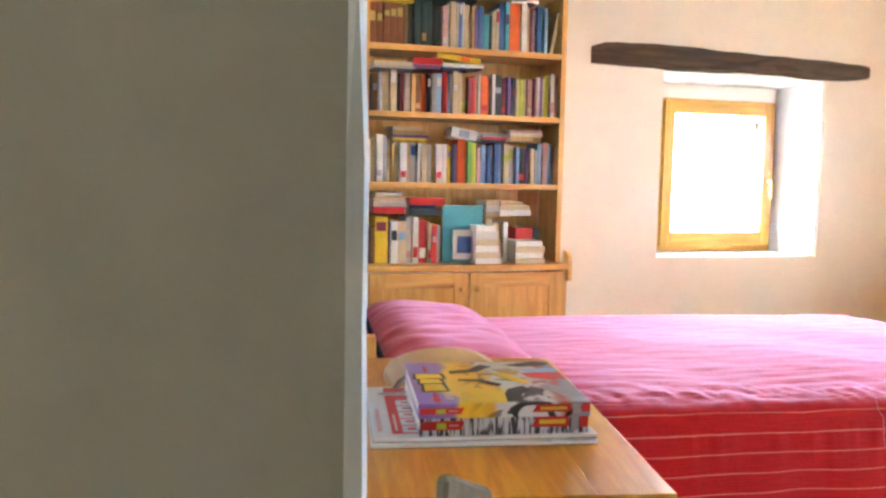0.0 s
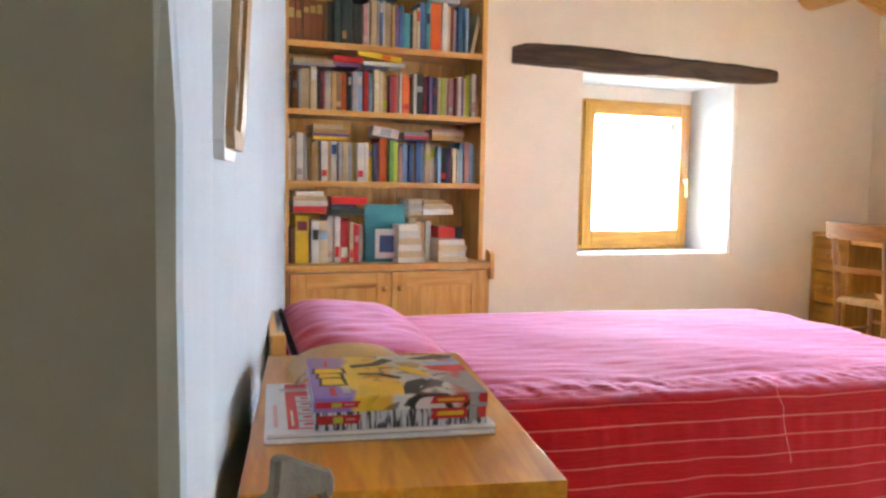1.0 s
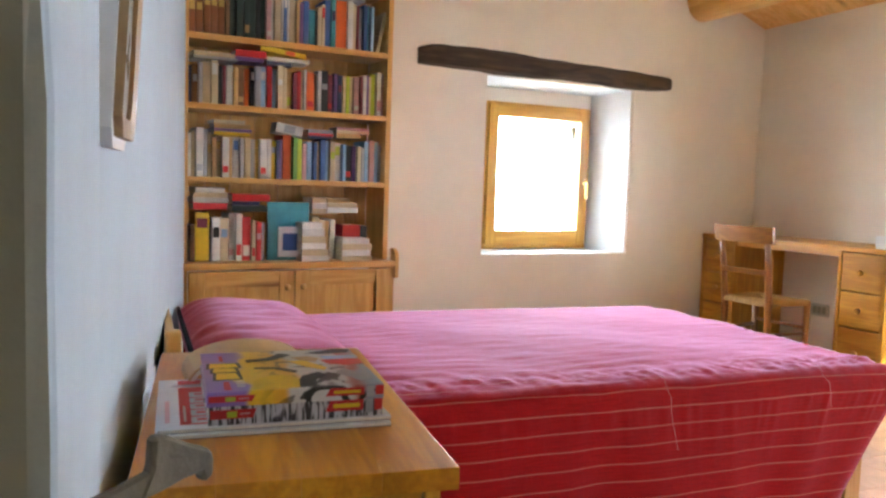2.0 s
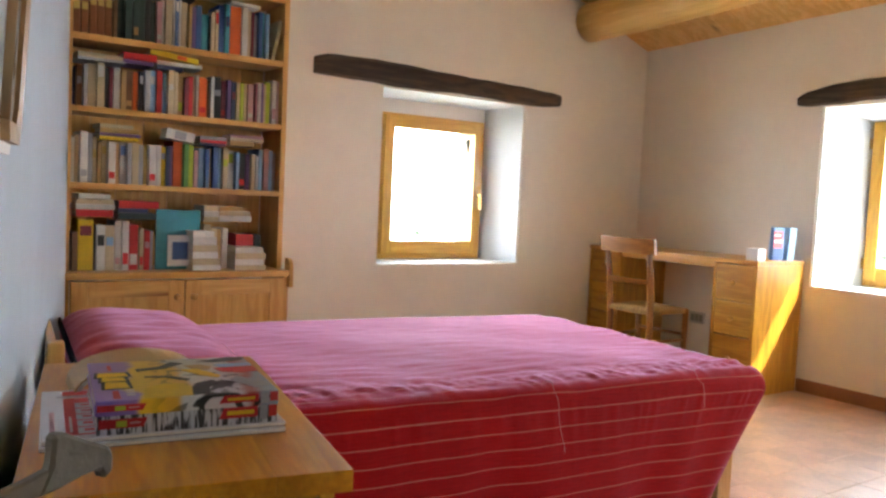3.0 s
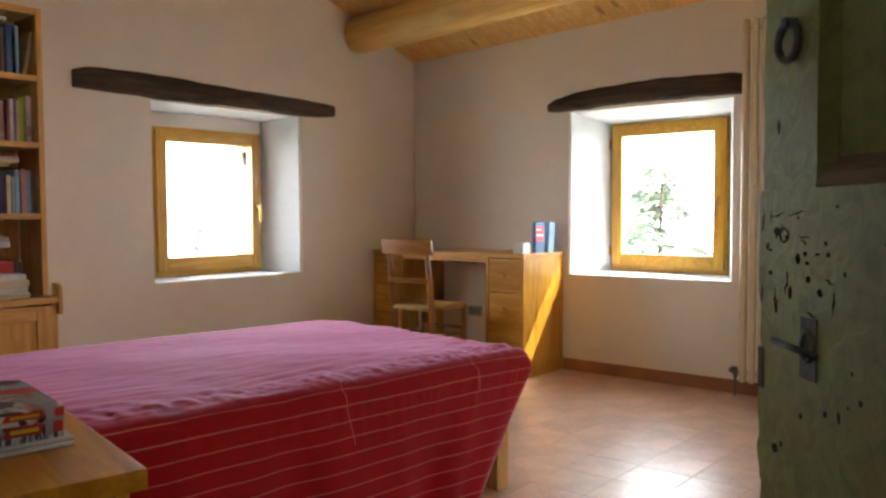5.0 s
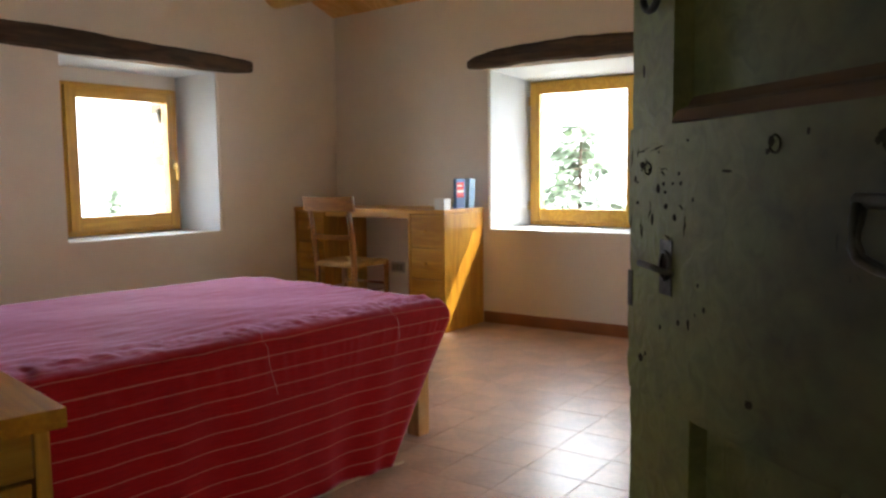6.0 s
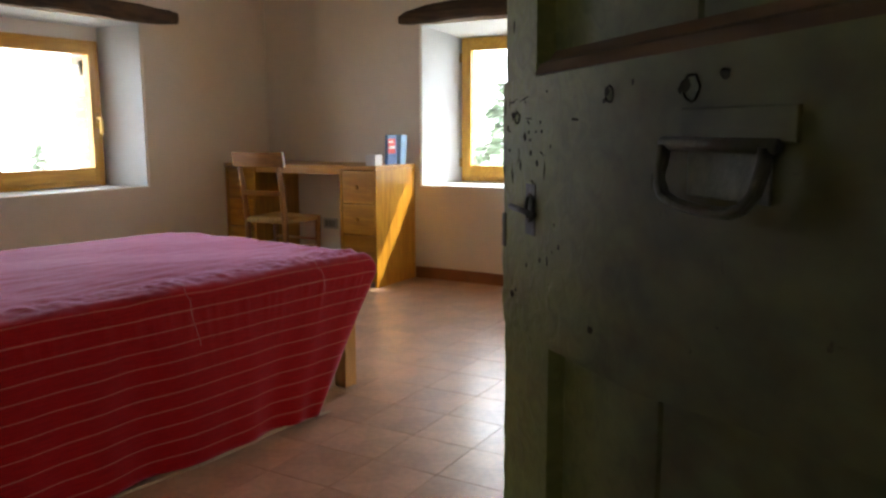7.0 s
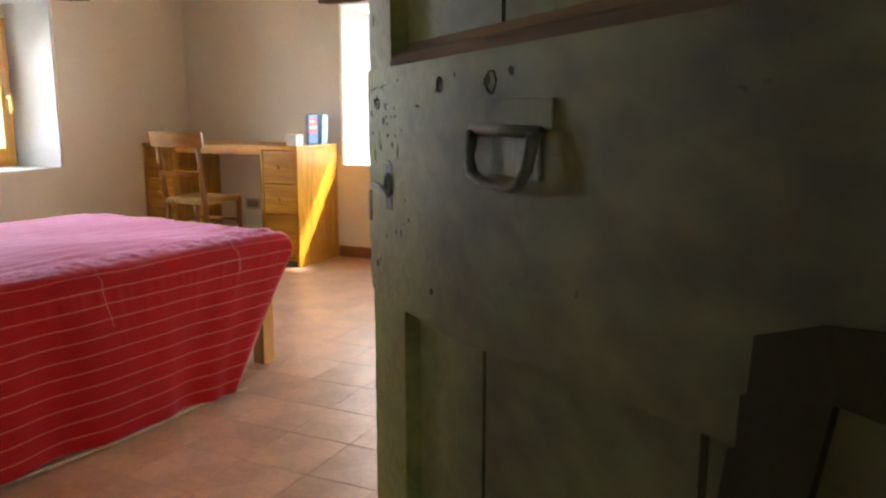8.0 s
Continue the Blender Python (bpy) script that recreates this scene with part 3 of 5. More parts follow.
bars("plinth", [(CX0 + 0.02, CX1 - 0.02, CF + 0.03, SB, 0, 0.06)], PINE_X, cab, bevel=0.002)
bars("bottom_board", [(CX0 + 0.036, CX1 - 0.036, CF + 0.02, SB, 0.062, 0.08)], PINE_X, cab)
bm = bmesh.new()
cheek = [(CF - 0.012, 0.56), (CF - 0.012, 0.655)] + [(CF + 0.03 - 0.042 * math.cos(a), 0.655 + 0.045 * math.sin(a)) for a in np.linspace(0.2, 1.57, 6)] + [(SF - 0.002, 0.70), (SF - 0.002, 0.56)]
prism(bm, cheek, CX1 - 0.018, CX1, 0)
part("side_cheek", bm, PINE_Y, cab, "rounded end cheek")
for k in range(2):
    x0 = CX0 + 0.038 + k * 0.474
    x1 = x0 + 0.47
    door = bars("door", [(x0, x0 + 0.07, CF, CF + 0.02, 0.085, 0.605)], PINE_Z, cab, bevel=0.003)
    bars("door_stile", [(x1 - 0.07, x1, CF, CF + 0.02, 0.085, 0.605)], PINE_Z, door, bevel=0.003)
    for za in (0.535, 0.085):
        bars("door_rail", [(x0 + 0.07, x1 - 0.07, CF, CF + 0.02, za, za + 0.07)], PINE_X, door, bevel=0.003)
    bars("door_panel", [(x0 + 0.068, x1 - 0.068, CF + 0.008, CF + 0.016, 0.153, 0.537)], PINE_Z, door)
    bm = bmesh.new()
    kx = x1 - 0.035 if k == 0 else x0 + 0.035
    tube(bm, [(kx, CF, 0.53), (kx, CF - 0.012, 0.53), (kx, CF - 0.016, 0.53), (kx, CF - 0.028, 0.53)], [0.008, 0.007, 0.015, 0.012], 10)
    part("knob", bm, PINE_Y, door, smooth=True)


def book_mesh(w, h, d):
    """Spine to -y, standing; width along x. Cover and page block share one root at the foot."""
    bm = bmesh.new()
    t = min(0.003, w * 0.12)
    box(bm, 0, t, 0, d, 0, h)
    box(bm, w - t, w, 0, d, 0, h)
    vs = box(bm, 0, w, -0.002, t, 0, h, bevel=min(0.004, w * 0.25))
    pg = bmesh.new()
    box(pg, t + 0.0004, w - t - 0.0004, t + 0.0004, d - 0.004, 0.003, h - 0.004)
    return bm, pg


BOOK_RNG = random.Random(11)


def book(colour, w, h, d, m, label="", category="book", group="shelved books", band=None):
    cv, pg = book_mesh(w, h, d)
    ob = part("book", cv, COVER[colour])
    ob.matrix_world = m
    tagged(ob, label or "%s book with a worn %s cover" % ({"tan": "tan paperback", "cream": "cream paperback"}.get(colour, "paper-jacketed"), colour.replace("_", " ")), category, group)
    part("page_block", pg, PAPER, ob)
    if band:
        bm = bmesh.new()
        z0, z1, bc = band
        box(bm, w * 0.12, w * 0.88, -0.0032, -0.0016, h * z0, h * z1)
        part("spine_label", bm, COVER[bc], ob)
    return ob


def row_of_books(spec, x, z, x_end, y=SF + 0.03):
    """spec: rows of colour, width, height, band. They stand side by side, some leaning."""
    total = sum(s[1] for s in spec)
    k = (x_end - x) / total
    for colour, w, h, band in spec:
        w2 = w * k
        dy = BOOK_RNG.uniform(0, 0.03)
        lean = BOOK_RNG.uniform(-0.6, 0.6)
        book(colour, w2 - 0.0012, h, BOOK_RNG.uniform(0.12, 0.165), pose(x, y + dy, z, 0, 0, 0) @ pose(0, 0, 0, 0, 0, lean), "", "book", "shelved books", band)
        x += w2


def flat_stack(items, x, y, z):
    """Books lying flat on others: colour, length, thickness, depth, turn."""
    for colour, ln, th, d, turn in items:
        m = pose(x, y, z, 0, 0, turn) @ pose(0, 0, th, 0, 90, 0)
        book(colour, th, ln, d, m, "%s book lying flat on the row" % colour.replace("_", " "), "book", "books lying flat")
        z += th + 0.0008


def B(text):
    """colour width(mm) height(mm) [band colour], comma separated"""
    out = []
    for item in text.split(","):
        q = item.split()
        band = None
        if len(q) > 3:
            lo = BOOK_RNG.choice((0.12, 0.55, 0.68))
            band = (lo, lo + BOOK_RNG.uniform(0.1, 0.25), q[3])
        out.append((q[0], float(q[1]) / 1000, float(q[2]) / 1000, band))
    return out


L, R = SX0 + 0.03, SX1 - 0.03
row_of_books(B("leather 26 185 gold,leather 26 186 gold,leather 26 184 gold,leather 26 186 gold,leather 26 185 gold,brown 16 180,dark_green 24 205,dark_green 26 210,dark_green 22 205 tan,dark_green 26 208,black 18 190,dark_green 18 185,pink 20 188 white,white 10 200,cream 26 225,white 8 205,blue 14 228 white,white 12 218,cream 24 205,tan 12 195,purple 16 190,blue 22 200,teal 26 165,black 8 160,cream 16 180,cream 14 195 red,blue 24 220,teal 20 230 navy,orange 46 225,white 24 228,cream 18 220,wine 12 215,grey 14 205,blue 18 220,teal 12 222,sky 14 215"), L, 1.64, R - 0.055)
book("cream", 0.018, 0.20, 0.15, pose(R - 0.045, SF + 0.04, 1.642, 0, 12, 0), "cream paperback leaning against the shelf side")
row_of_books(B("navy 16 165,brown 22 170 grey,grey 16 175,cream 34 185,cream 28 192 white,black 18 175,wine 14 175,white 26 180,tan 20 172,brown 26 172 tan,orange 20 170,black 18 176 white,grey 24 180,sky 26 185 white,red 24 190,sky 16 180,cream 24 195 white,cream 18 190,tan 22 175 lime,wine 18 170,red 18 178,cream 12 186,white 12 188,orange 34 180 red,brown 14 175,white 16 190,black 34 195 grey,wine 20 180 red,purple 18 185,navy 20 180 wine,cream 16 178,lime 18 178,cream 18 180,pink 26 178 white,wine 12 182,white 16 188,purple 12 190,cream 12 185,lime 24 200,white 22 208 pink,pink 8 200"), L, 1.34, R)
row_of_books(B("white 14 190,cream 14 200,white 26 215 grey,grey 16 210,cream 14 195 gold,tan 14 175,cream 18 185 gold,white 26 180 red,tan 14 178,white 24 182 blue,grey 14 178,cream 24 180,grey 18 176,gold 14 176,white 26 178 red,white 18 180,yellow 16 175 grey,navy 14 178,purple 14 182,orange 34 205,green 18 195,lime 20 190,pink 16 170,sky 22 180,blue 16 178,tan 14 185,blue 22 192,sky 14 188,cream 22 190 lime,white 26 180 lime,sky 14 175,black 28 172 red,purple 18 170,cream 16 170,grey 14 165,sky 18 195,pink 22 200,sky 20 195,grey 10 180"), L, 1.02, R)
row_of_books(B("brown 24 165,yellow 62 220 wine,black 10 200,white 36 195 black,cream 40 195 sky,white 28 215 pink,white 30 215 red,red 40 200 white,cream 20 185 red,red 26 178 pink,grey 16 175"), L + 0.01, 0.643, L + 0.345, SF + 0.02)
# the tall blue-green picture book, a postcard and the lower stacks
tagged(bars("picture_book", [(L + 0.36, L + 0.56, SF + 0.05, SF + 0.062, 0.643, 0.915)], COVER["teal"], None, bevel=0.001), "large blue-green picture book leaning face out", "book")
post = bars("postcard", [(L + 0.405, L + 0.515, SF + 0.02, SF + 0.024, 0.66, 0.80)], WHITE, None)
tagged(post, "white-bordered postcard of a blue sea standing on the cabinet", "postcard")
bars("picture", [(L + 0.425, L + 0.495, SF + 0.0185, SF + 0.0198, 0.69, 0.77)], COVER["blue"], post)
flat_stack([("white", 0.135, 0.024, 0.19, 2), ("cream", 0.125, 0.03, 0.18, -3), ("white", 0.12, 0.028, 0.18, 3), ("cream", 0.115, 0.032, 0.17, -2), ("white", 0.11, 0.035, 0.17, 1), ("white", 0.10, 0.025, 0.16, 4)], L + 0.50, SF - 0.035, 0.644)
flat_stack([("cream", 0.15, 0.022, 0.20, -2), ("white", 0.145, 0.026, 0.19, 2), ("cream", 0.15, 0.03, 0.2, 0), ("white", 0.14, 0.025, 0.19, 3)], L + 0.70, SF - 0.03, 0.644)
flat_stack([("white", 0.15, 0.02, 0.14, 2), ("cream", 0.14, 0.022, 0.14, -4), ("white", 0.13, 0.02, 0.13, 3)], L + 0.03, SF + 0.02, 0.908)
flat_stack([("red", 0.15, 0.03, 0.14, -2), ("white", 0.155, 0.022, 0.14, 3), ("cream", 0.145, 0.018, 0.13, -2)], L + 0.02, SF + 0.015, 0.875)
flat_stack([("dark_green", 0.16, 0.03, 0.14, -3), ("navy", 0.13, 0.018, 0.13, 5), ("red", 0.17, 0.032, 0.14, -4)], L + 0.19, SF + 0.02, 0.866)
row_of_books(B("cream 30 205,cream 26 190 gold,tan 20 185,white 24 190"), L + 0.58, 0.643, L + 0.70, SF + 0.06)
row_of_books(B("red 70 165,black 30 160 white"), L + 0.74, 0.643, L + 0.87, SF + 0.08)
flat_stack([("cream", 0.13, 0.025, 0.14, 3), ("white", 0.14, 0.025, 0.14, -5), ("cream", 0.12, 0.025, 0.13, 4)], L + 0.57, SF + 0.04, 0.862)
flat_stack([("white", 0.16, 0.025, 0.14, 3), ("cream", 0.15, 0.022, 0.14, -3), ("tan", 0.12, 0.02, 0.13, 6)], L + 0.64, SF + 0.03, 0.838 + 0.03)
flat_stack([("grey", 0.19, 0.012, 0.15, 0), ("cream", 0.19, 0.02, 0.14, 2)], L + 0.02, SF + 0.03, 1.534)
flat_stack([("purple", 0.13, 0.018, 0.14, 2), ("red", 0.14, 0.03, 0.14, -2)], L + 0.20, SF + 0.03, 1.54)
flat_stack([("navy", 0.12, 0.02, 0.14, 4), ("white", 0.20, 0.018, 0.13, -1)], L + 0.34, SF + 0.03, 1.532)
book("yellow", 0.026, 0.21, 0.14, pose(L + 0.31, SF + 0.028, 1.594, 0, 7, -3) @ pose(0, 0, 0.026, 0, 90, 0), "yellow book lying aslant on the row", "book", "books lying flat", (0.55, 0.75, "orange"))
flat_stack([("yellow", 0.16, 0.014, 0.14, 0), ("purple", 0.17, 0.014, 0.14, 2), ("tan", 0.16, 0.02, 0.13, -2), ("cream", 0.14, 0.016, 0.13, 3)], L + 0.11, SF + 0.03, 1.208)
book("white", 0.045, 0.125, 0.14, pose(L + 0.385, SF + 0.028, 1.236, 0, 9, -4) @ pose(0, 0, 0.045, 0, 90, 0), "white book lying aslant on the row", "book", "books lying flat", (0.3, 0.7, "grey"))
flat_stack([("navy", 0.12, 0.012, 0.14, 0), ("red", 0.13, 0.012, 0.14, 3), ("grey", 0.12, 0.016, 0.14, -3)], L + 0.54, SF + 0.03, 1.215)
flat_stack([("tan", 0.12, 0.025, 0.14, 0), ("cream", 0.17, 0.014, 0.14, 4), ("pink", 0.16, 0.012, 0.14, -3)], L + 0.68, SF + 0.03, 1.222)
flat_stack([("yellow", 0.20, 0.03, 0.14, 0)], L + 0.0, SF + 0.03, 1.829)
flat_stack([("black", 0.28, 0.03, 0.14, 0)], L + 0.22, SF + 0.03, 1.851)
flat_stack([("white", 0.14, 0.016, 0.14, 2)], L + 0.67, SF + 0.03, 1.87)


# ---- bed ----
BED = pose(2.73, 0.62, 0, 0, 0, -6)  # local: x towards the foot, y across; origin under the near foot corner
LEN, WID, TOP = 1.97, 1.28, 0.52
bed = thing("bed", "wooden bed with a raised headboard against the plaster wall", "bed", BED)
bars("mattress", [(-LEN + 0.02, -0.05, 0.05, WID - 0.05, 0.27, TOP - 0.015)], SHEET, bed, bevel=0.04)
bars("bed_rail", [(-LEN, -0.02, 0.12, 0.15, 0.16, 0.28)], PINE_X, bed, bevel=0.004)
bars("bed_rail", [(-LEN, -0.02, WID - 0.13, WID - 0.1, 0.16, 0.28)], PINE_X, bed, bevel=0.004)
bars("foot_rail", [(-0.06, -0.03, 0.15, WID - 0.13, 0.16, 0.28)], PINE_Y, bed, bevel=0.004)
for x in (-0.075, -LEN):
    for y in (0.095, WID - 0.15):
        bars("leg", [(x, x + 0.06, y, y + 0.06, 0, 0.3)], PINE_Z, bed, bevel=0.004)
bars("headboard", [(-LEN - 0.095, -LEN - 0.075, 0.045, WID - 0.1, 0.2, 0.66)], PINE_Y, bed, bevel=0.006)
for y in (0.02, WID - 0.1):
    bars("head_post", [(-LEN - 0.105, -LEN - 0.072, y, y + 0.04, 0, 0.70)], PINE_Z, bed, bevel=0.006)


def bedspread():
    """One cloth: over the mattress, down the near side nearly to the floor, slightly tucked at the foot."""
    bm = bmesh.new()
    uvl = bm.loops.layers.uv.new("UVMap")
    nx, ns = 240, 150
    drop_near, drop_far = 0.525, 0.35
    rad = 0.055
    grid = []
    for i in range(nx + 1):
        s = i / nx
        u = -LEN + 0.0 + (LEN + 0.13) * s        # along the bed, the last part hangs at the foot
        row = []
        for j in range(ns + 1):
            v = -drop_near + (drop_near + WID + drop_far) * j / ns
            # across
            if v < 0:
                t = min(-v, rad * 1.57)
                a = t / rad
                yy = rad - rad * math.sin(a)
                zz = TOP - rad + rad * math.cos(a)
                rest = -v - t
                zz -= rest
                hang = rest
                yy -= 0.075 * (rest / 0.44)
            elif v > WID:
                t = min(v - WID, rad * 1.57)
                a = t / rad
                yy, zz = WID - rad + rad * math.sin(a), TOP - rad + rad * math.cos(a)
                zz -= v - WID - t
                hang = v - WID - t
            else:
                yy, zz, hang = rad + (WID - 2 * rad) * v / WID, TOP, 0.0
            # along: foot end
            x = u
            if u > -rad:
                t = min(u + rad, rad * 1.57)
                a = t / rad
                x = -rad + rad * math.sin(a)
                dz = rad - rad * math.cos(a)
                rest = u + rad - t
                if v < 0 or v > WID:
                    x = -rad + rad * math.sin(a) + 0.0
                    yy += 0.25 * rest + (0.10 * rest if v < 0 else -0.5 * rest)
                    zz -= 0.15 * dz
                    x -= 0.02 * rest
                else:
                    zz -= dz + rest
                    x += 0.01 * math.sin(v * 19)
            # near side panel runs in towards the head as it falls at the foot end
            if v < 0:
                pull = max(0.0, (u + 1.1) / 1.1)
                x -= 0.36 * min(pull, 1.0) ** 2.2 * (hang / 0.41)
                f = hang / 0.41
                yy += f * (0.012 * math.sin(u * 11.0 + 0.6) + 0.008 * math.sin(u * 23.0))
            # soft unevenness and creases
            if hang == 0.0:
                q = noise.noise(Vector((x * 2.2, v * 2.6, 3.0))) * 0.010 + noise.noise(Vector((x * 9, v * 22, 1.0))) * 0.0018
                edge = max(0.0, 1 - abs(v - 0.06) / 0.12)
                q += edge * (0.008 * noise.noise(Vector((x * 13, v * 11, 7.0))) + 0.004 * noise.noise(Vector((x * 31, v * 26, 5.0))))
                near_edge = max(0.0, 1 - max(v - 0.02, 0) / 0.45)
                q += near_edge * 0.011 * abs(noise.noise(Vector((x * 3.5 + v * 4, v * 34, 11.0)))) ** 0.7
                pinch = max(0.0, 1 - abs(v - 0.05) / 0.10)
                q += pinch * 0.011 * abs(noise.noise(Vector((x * 26 + v * 9, v * 9, 15.0))))
                zz += q
                zz += 0.012 * math.sin(math.pi * min(max(v / WID, 0), 1))
            else:
                yy += 0.006 * noise.noise(Vector((u * 7, zz * 5, 2.0)))
                gather = math.exp(-hang / 0.06)
                yy -= gather * (0.009 * max(0.0, noise.noise(Vector((u * 24, zz * 3, 6.0)))) + 0.010 * max(0.0, noise.noise(Vector((u * 55, zz * 4, 8.0)))))
                fold = noise.noise(Vector((u * 5.5, 0.4 * zz, 21.0)))
                yy -= 0.009 * max(0.0, fold) ** 1.5 * min(1.0, hang / 0.1)
            row.append((bm.verts.new((x, yy, max(zz, 0.012))), u, v))
        grid.append(row)
    for i in range(nx):
        for j in range(ns):
            c = (grid[i][j], grid[i + 1][j], grid[i + 1][j + 1], grid[i][j + 1])
            f = bm.faces.new([q[0] for q in c])
            f.smooth = True
            for lp, q in zip(f.loops, c):
                lp[uvl].uv = (q[1], q[2])
    bmesh.ops.recalc_face_normals(bm, faces=bm.faces)
    ob = part("bedspread", bm, RED)
    ob.matrix_world = BED
    sol = ob.modifiers.new("thick", "SOLIDIFY")
    sol.thickness, sol.offset = 0.003, 1.0
    return tagged(ob, "creased red cotton bedspread with fine pale stripes over the bed", "bedspread")


spread = bedspread()
bm = bmesh.new()
tube(bm, [(-0.34 - 0.13 * i, -0.078 + 0.006 * math.sin(i * 1.3), 0.022 + 0.004 * math.sin(i)) for i in range(13)], 0.004, 6)
part("hem", bm, SHEET, spread, "pale frayed hem")


for k, (x, y0, n_) in enumerate(((-0.30, 0.04, 3), (-0.84, 0.05, 5))):
    bm = bmesh.new()
    pts = []
    for i in range(n_ * 3):
        d = i * 0.014
        yy = y0 - d if d < y0 else -0.012 - 0.17 * (d - y0)
        zz = TOP + 0.012 if d < y0 - 0.02 else TOP - 0.005 - (d - y0 + 0.02) * 0.98
        pts.append((x + 0.004 * math.sin(i * 0.5 + k) + 0.06 * d, yy - 0.004, zz + 0.004))
    tube(bm, pts, 0.0005, 5)
    part("loose_thread", bm, COVER["pink"], spread, "pale pulled thread")


def pillow():
    bm = bmesh.new()
    uvl = bm.loops.layers.uv.new("UVMap")
    nx, ny = 40, 56
    W, D, H = 0.43, 1.08, 0.078
    top, bot = [], []
    for i in range(nx + 1):
        a, b = [], []
        for j in range(ny + 1):
            s, t = 2 * i / nx - 1, 2 * j / ny - 1
            e = max(0.0, (1 - abs(s) ** 3.4)) ** 0.6 * max(0.0, (1 - abs(t) ** 5)) ** 0.5
            x = s * W / 2 * (1 - 0.05 * abs(t) ** 3)
            y = t * D / 2
            slope = 1 - 0.08 * s
            z = H * e * slope + 0.006 * noise.noise(Vector((x * 9, y * 16, 4)))
            a.append((bm.verts.new((x, y, 0.012 + max(0, z))), x, y))
            b.append((bm.verts.new((x, y, 0.0)), x, y))
        top.append(a)
        bot.append(b)
    for g, flip in ((top, False), (bot, True)):
        for i in range(nx):
            for j in range(ny):
                c = [g[i][j], g[i + 1][j], g[i + 1][j + 1], g[i][j + 1]]
                if flip:
                    c.reverse()
                f = bm.faces.new([q[0] for q in c])
                f.smooth = True
                for lp, q in zip(f.loops, c):
                    lp[uvl].uv = (q[1], q[2] * 1.4 + 0.01)
    ring = [(i, 0) for i in range(nx)] + [(nx, j) for j in range(ny)] + [(nx - i, ny) for i in range(nx)] + [(0, ny - j) for j in range(ny)]
    for p, q in zip(ring, ring[1:] + ring[:1]):
        bm.faces.new((bot[p[0]][p[1]][0], bot[q[0]][q[1]][0], top[q[0]][q[1]][0], top[p[0]][p[1]][0]))
    ob = part("pillow", bm, RED)
    ob.matrix_world = BED @ pose(-LEN + 0.185, 0.70, TOP + 0.006, 0, 2, 0)
    bars("pillow_end", [(-0.216, -0.206, -0.44, 0.44, 0.015, 0.045)], NAVY, ob, "navy edge of the pillow", bevel=0.007)
    return tagged(ob, "plump pillow under the red striped cloth at the bed head", "pillow")


pillow()

# ---- bedside cabinet with magazines and comics ----
NS = pose(0.859, -0.066, 0, 0, 0, -10.8)  # local: x into the room (negative to the wall), y along the wall, away from the door
ns = thing("bedside_cabinet", "honey-coloured pine bedside cabinet beside the bed", "bedside cabinet", NS)
NW, NL, NT = 0.355, 0.66, 0.703
for a in range(4):
    bars("top_stave", [(-NW + a * NW / 4, -NW + (a + 1) * NW / 4, 0, NL, NT - 0.026, NT)], AMBER_Y, ns, bevel=0.0008)
for a0, a1, b0, b1, mt in ((-NW + 0.015, -NW + 0.035, 0.02, NL - 0.02, HONEY_Z), (-0.035, -0.015, 0.02, NL - 0.02, HONEY_Z)):
    bars("side_panel", [(a0, a1, b0, b1, 0.02, NT - 0.027)], mt, ns, bevel=0.003)
bars("back_panel", [(-NW + 0.036, -0.036, NL - 0.04, NL - 0.025, 0.02, NT - 0.027)], HONEY_Z, ns)
for z0, z1 in ((NT - 0.09, NT - 0.027), (0.02, 0.08)):
    bars("front_frame", [(-NW + 0.036, -0.036, 0.022, 0.04, z0, z1)], HONEY_X, ns, bevel=0.003)
bars("door", [(-NW + 0.04, -0.04, 0.018, 0.036, 0.084, NT - 0.094)], HONEY_Z, ns, bevel=0.003)
for x in (-NW + 0.02, -0.05):
    for y in (0.03, NL - 0.06):
        bars("foot", [(x, x + 0.03, y, y + 0.03, 0, 0.02)], HONEY_Z, ns)


def magazine(m, cover_mat, label, name="magazine"):
    ML, MD = 0.292, 0.25
    ob = bars(name, [(0, ML, 0, MD, 0, 0.0034)], PAPER)
    ob.matrix_world = m
    tagged(ob, label, "magazine", "magazines on the bedside cabinet")
    bars("cover", [(-0.0006, ML + 0.0006, -0.0006, MD + 0.0006, 0.0035, 0.0042)], cover_mat, ob, "glossy printed cover")
    bars("back_cover", [(-0.0006, ML + 0.0006, -0.0006, MD + 0.0006, -0.0007, -0.0001)], COVER["black"], ob)
    return ob


GLOSS_WHITE = mat("gloss_white", (0.84, 0.85, 0.85), 0.25, var=0.05, bump=0.0, coat=0.3)
MAG = pose(0.560, 0.152, NT + 0.001, 0, 0, -8.5)
magazine(MAG @ pose(-0.001, -0.005, 0.0, 0, 0, 0), GLOSS_WHITE, "glossy magazine at the bottom of the pile")
mag = magazine(MAG @ pose(0.002, 0.003, 0.0052, 0, 0, 0.6), GLOSS_WHITE, "white glossy science magazine with a red masthead")
bars("masthead", [(0.026, 0.074, 0.018, 0.20, 0.0043, 0.0047)], COVER["red"], mag, "red masthead panel")
for y0, y1 in ((0.022, 0.048), (0.054, 0.080), (0.086, 0.110), (0.116, 0.140), (0.146, 0.170)):
    bars("masthead_block", [(0.040, 0.070, y0, y1, 0.0048, 0.0051)], GLOSS_WHITE, mag)
    bars("masthead_gap", [(0.047, 0.063, y0 + 0.009, y1 - 0.008, 0.0052, 0.0054)], COVER["red"], mag)
bars("cover_photo", [(0.018, 0.070, 0.206, 0.216, 0.0043, 0.0046)], COVER["grey"], mag)
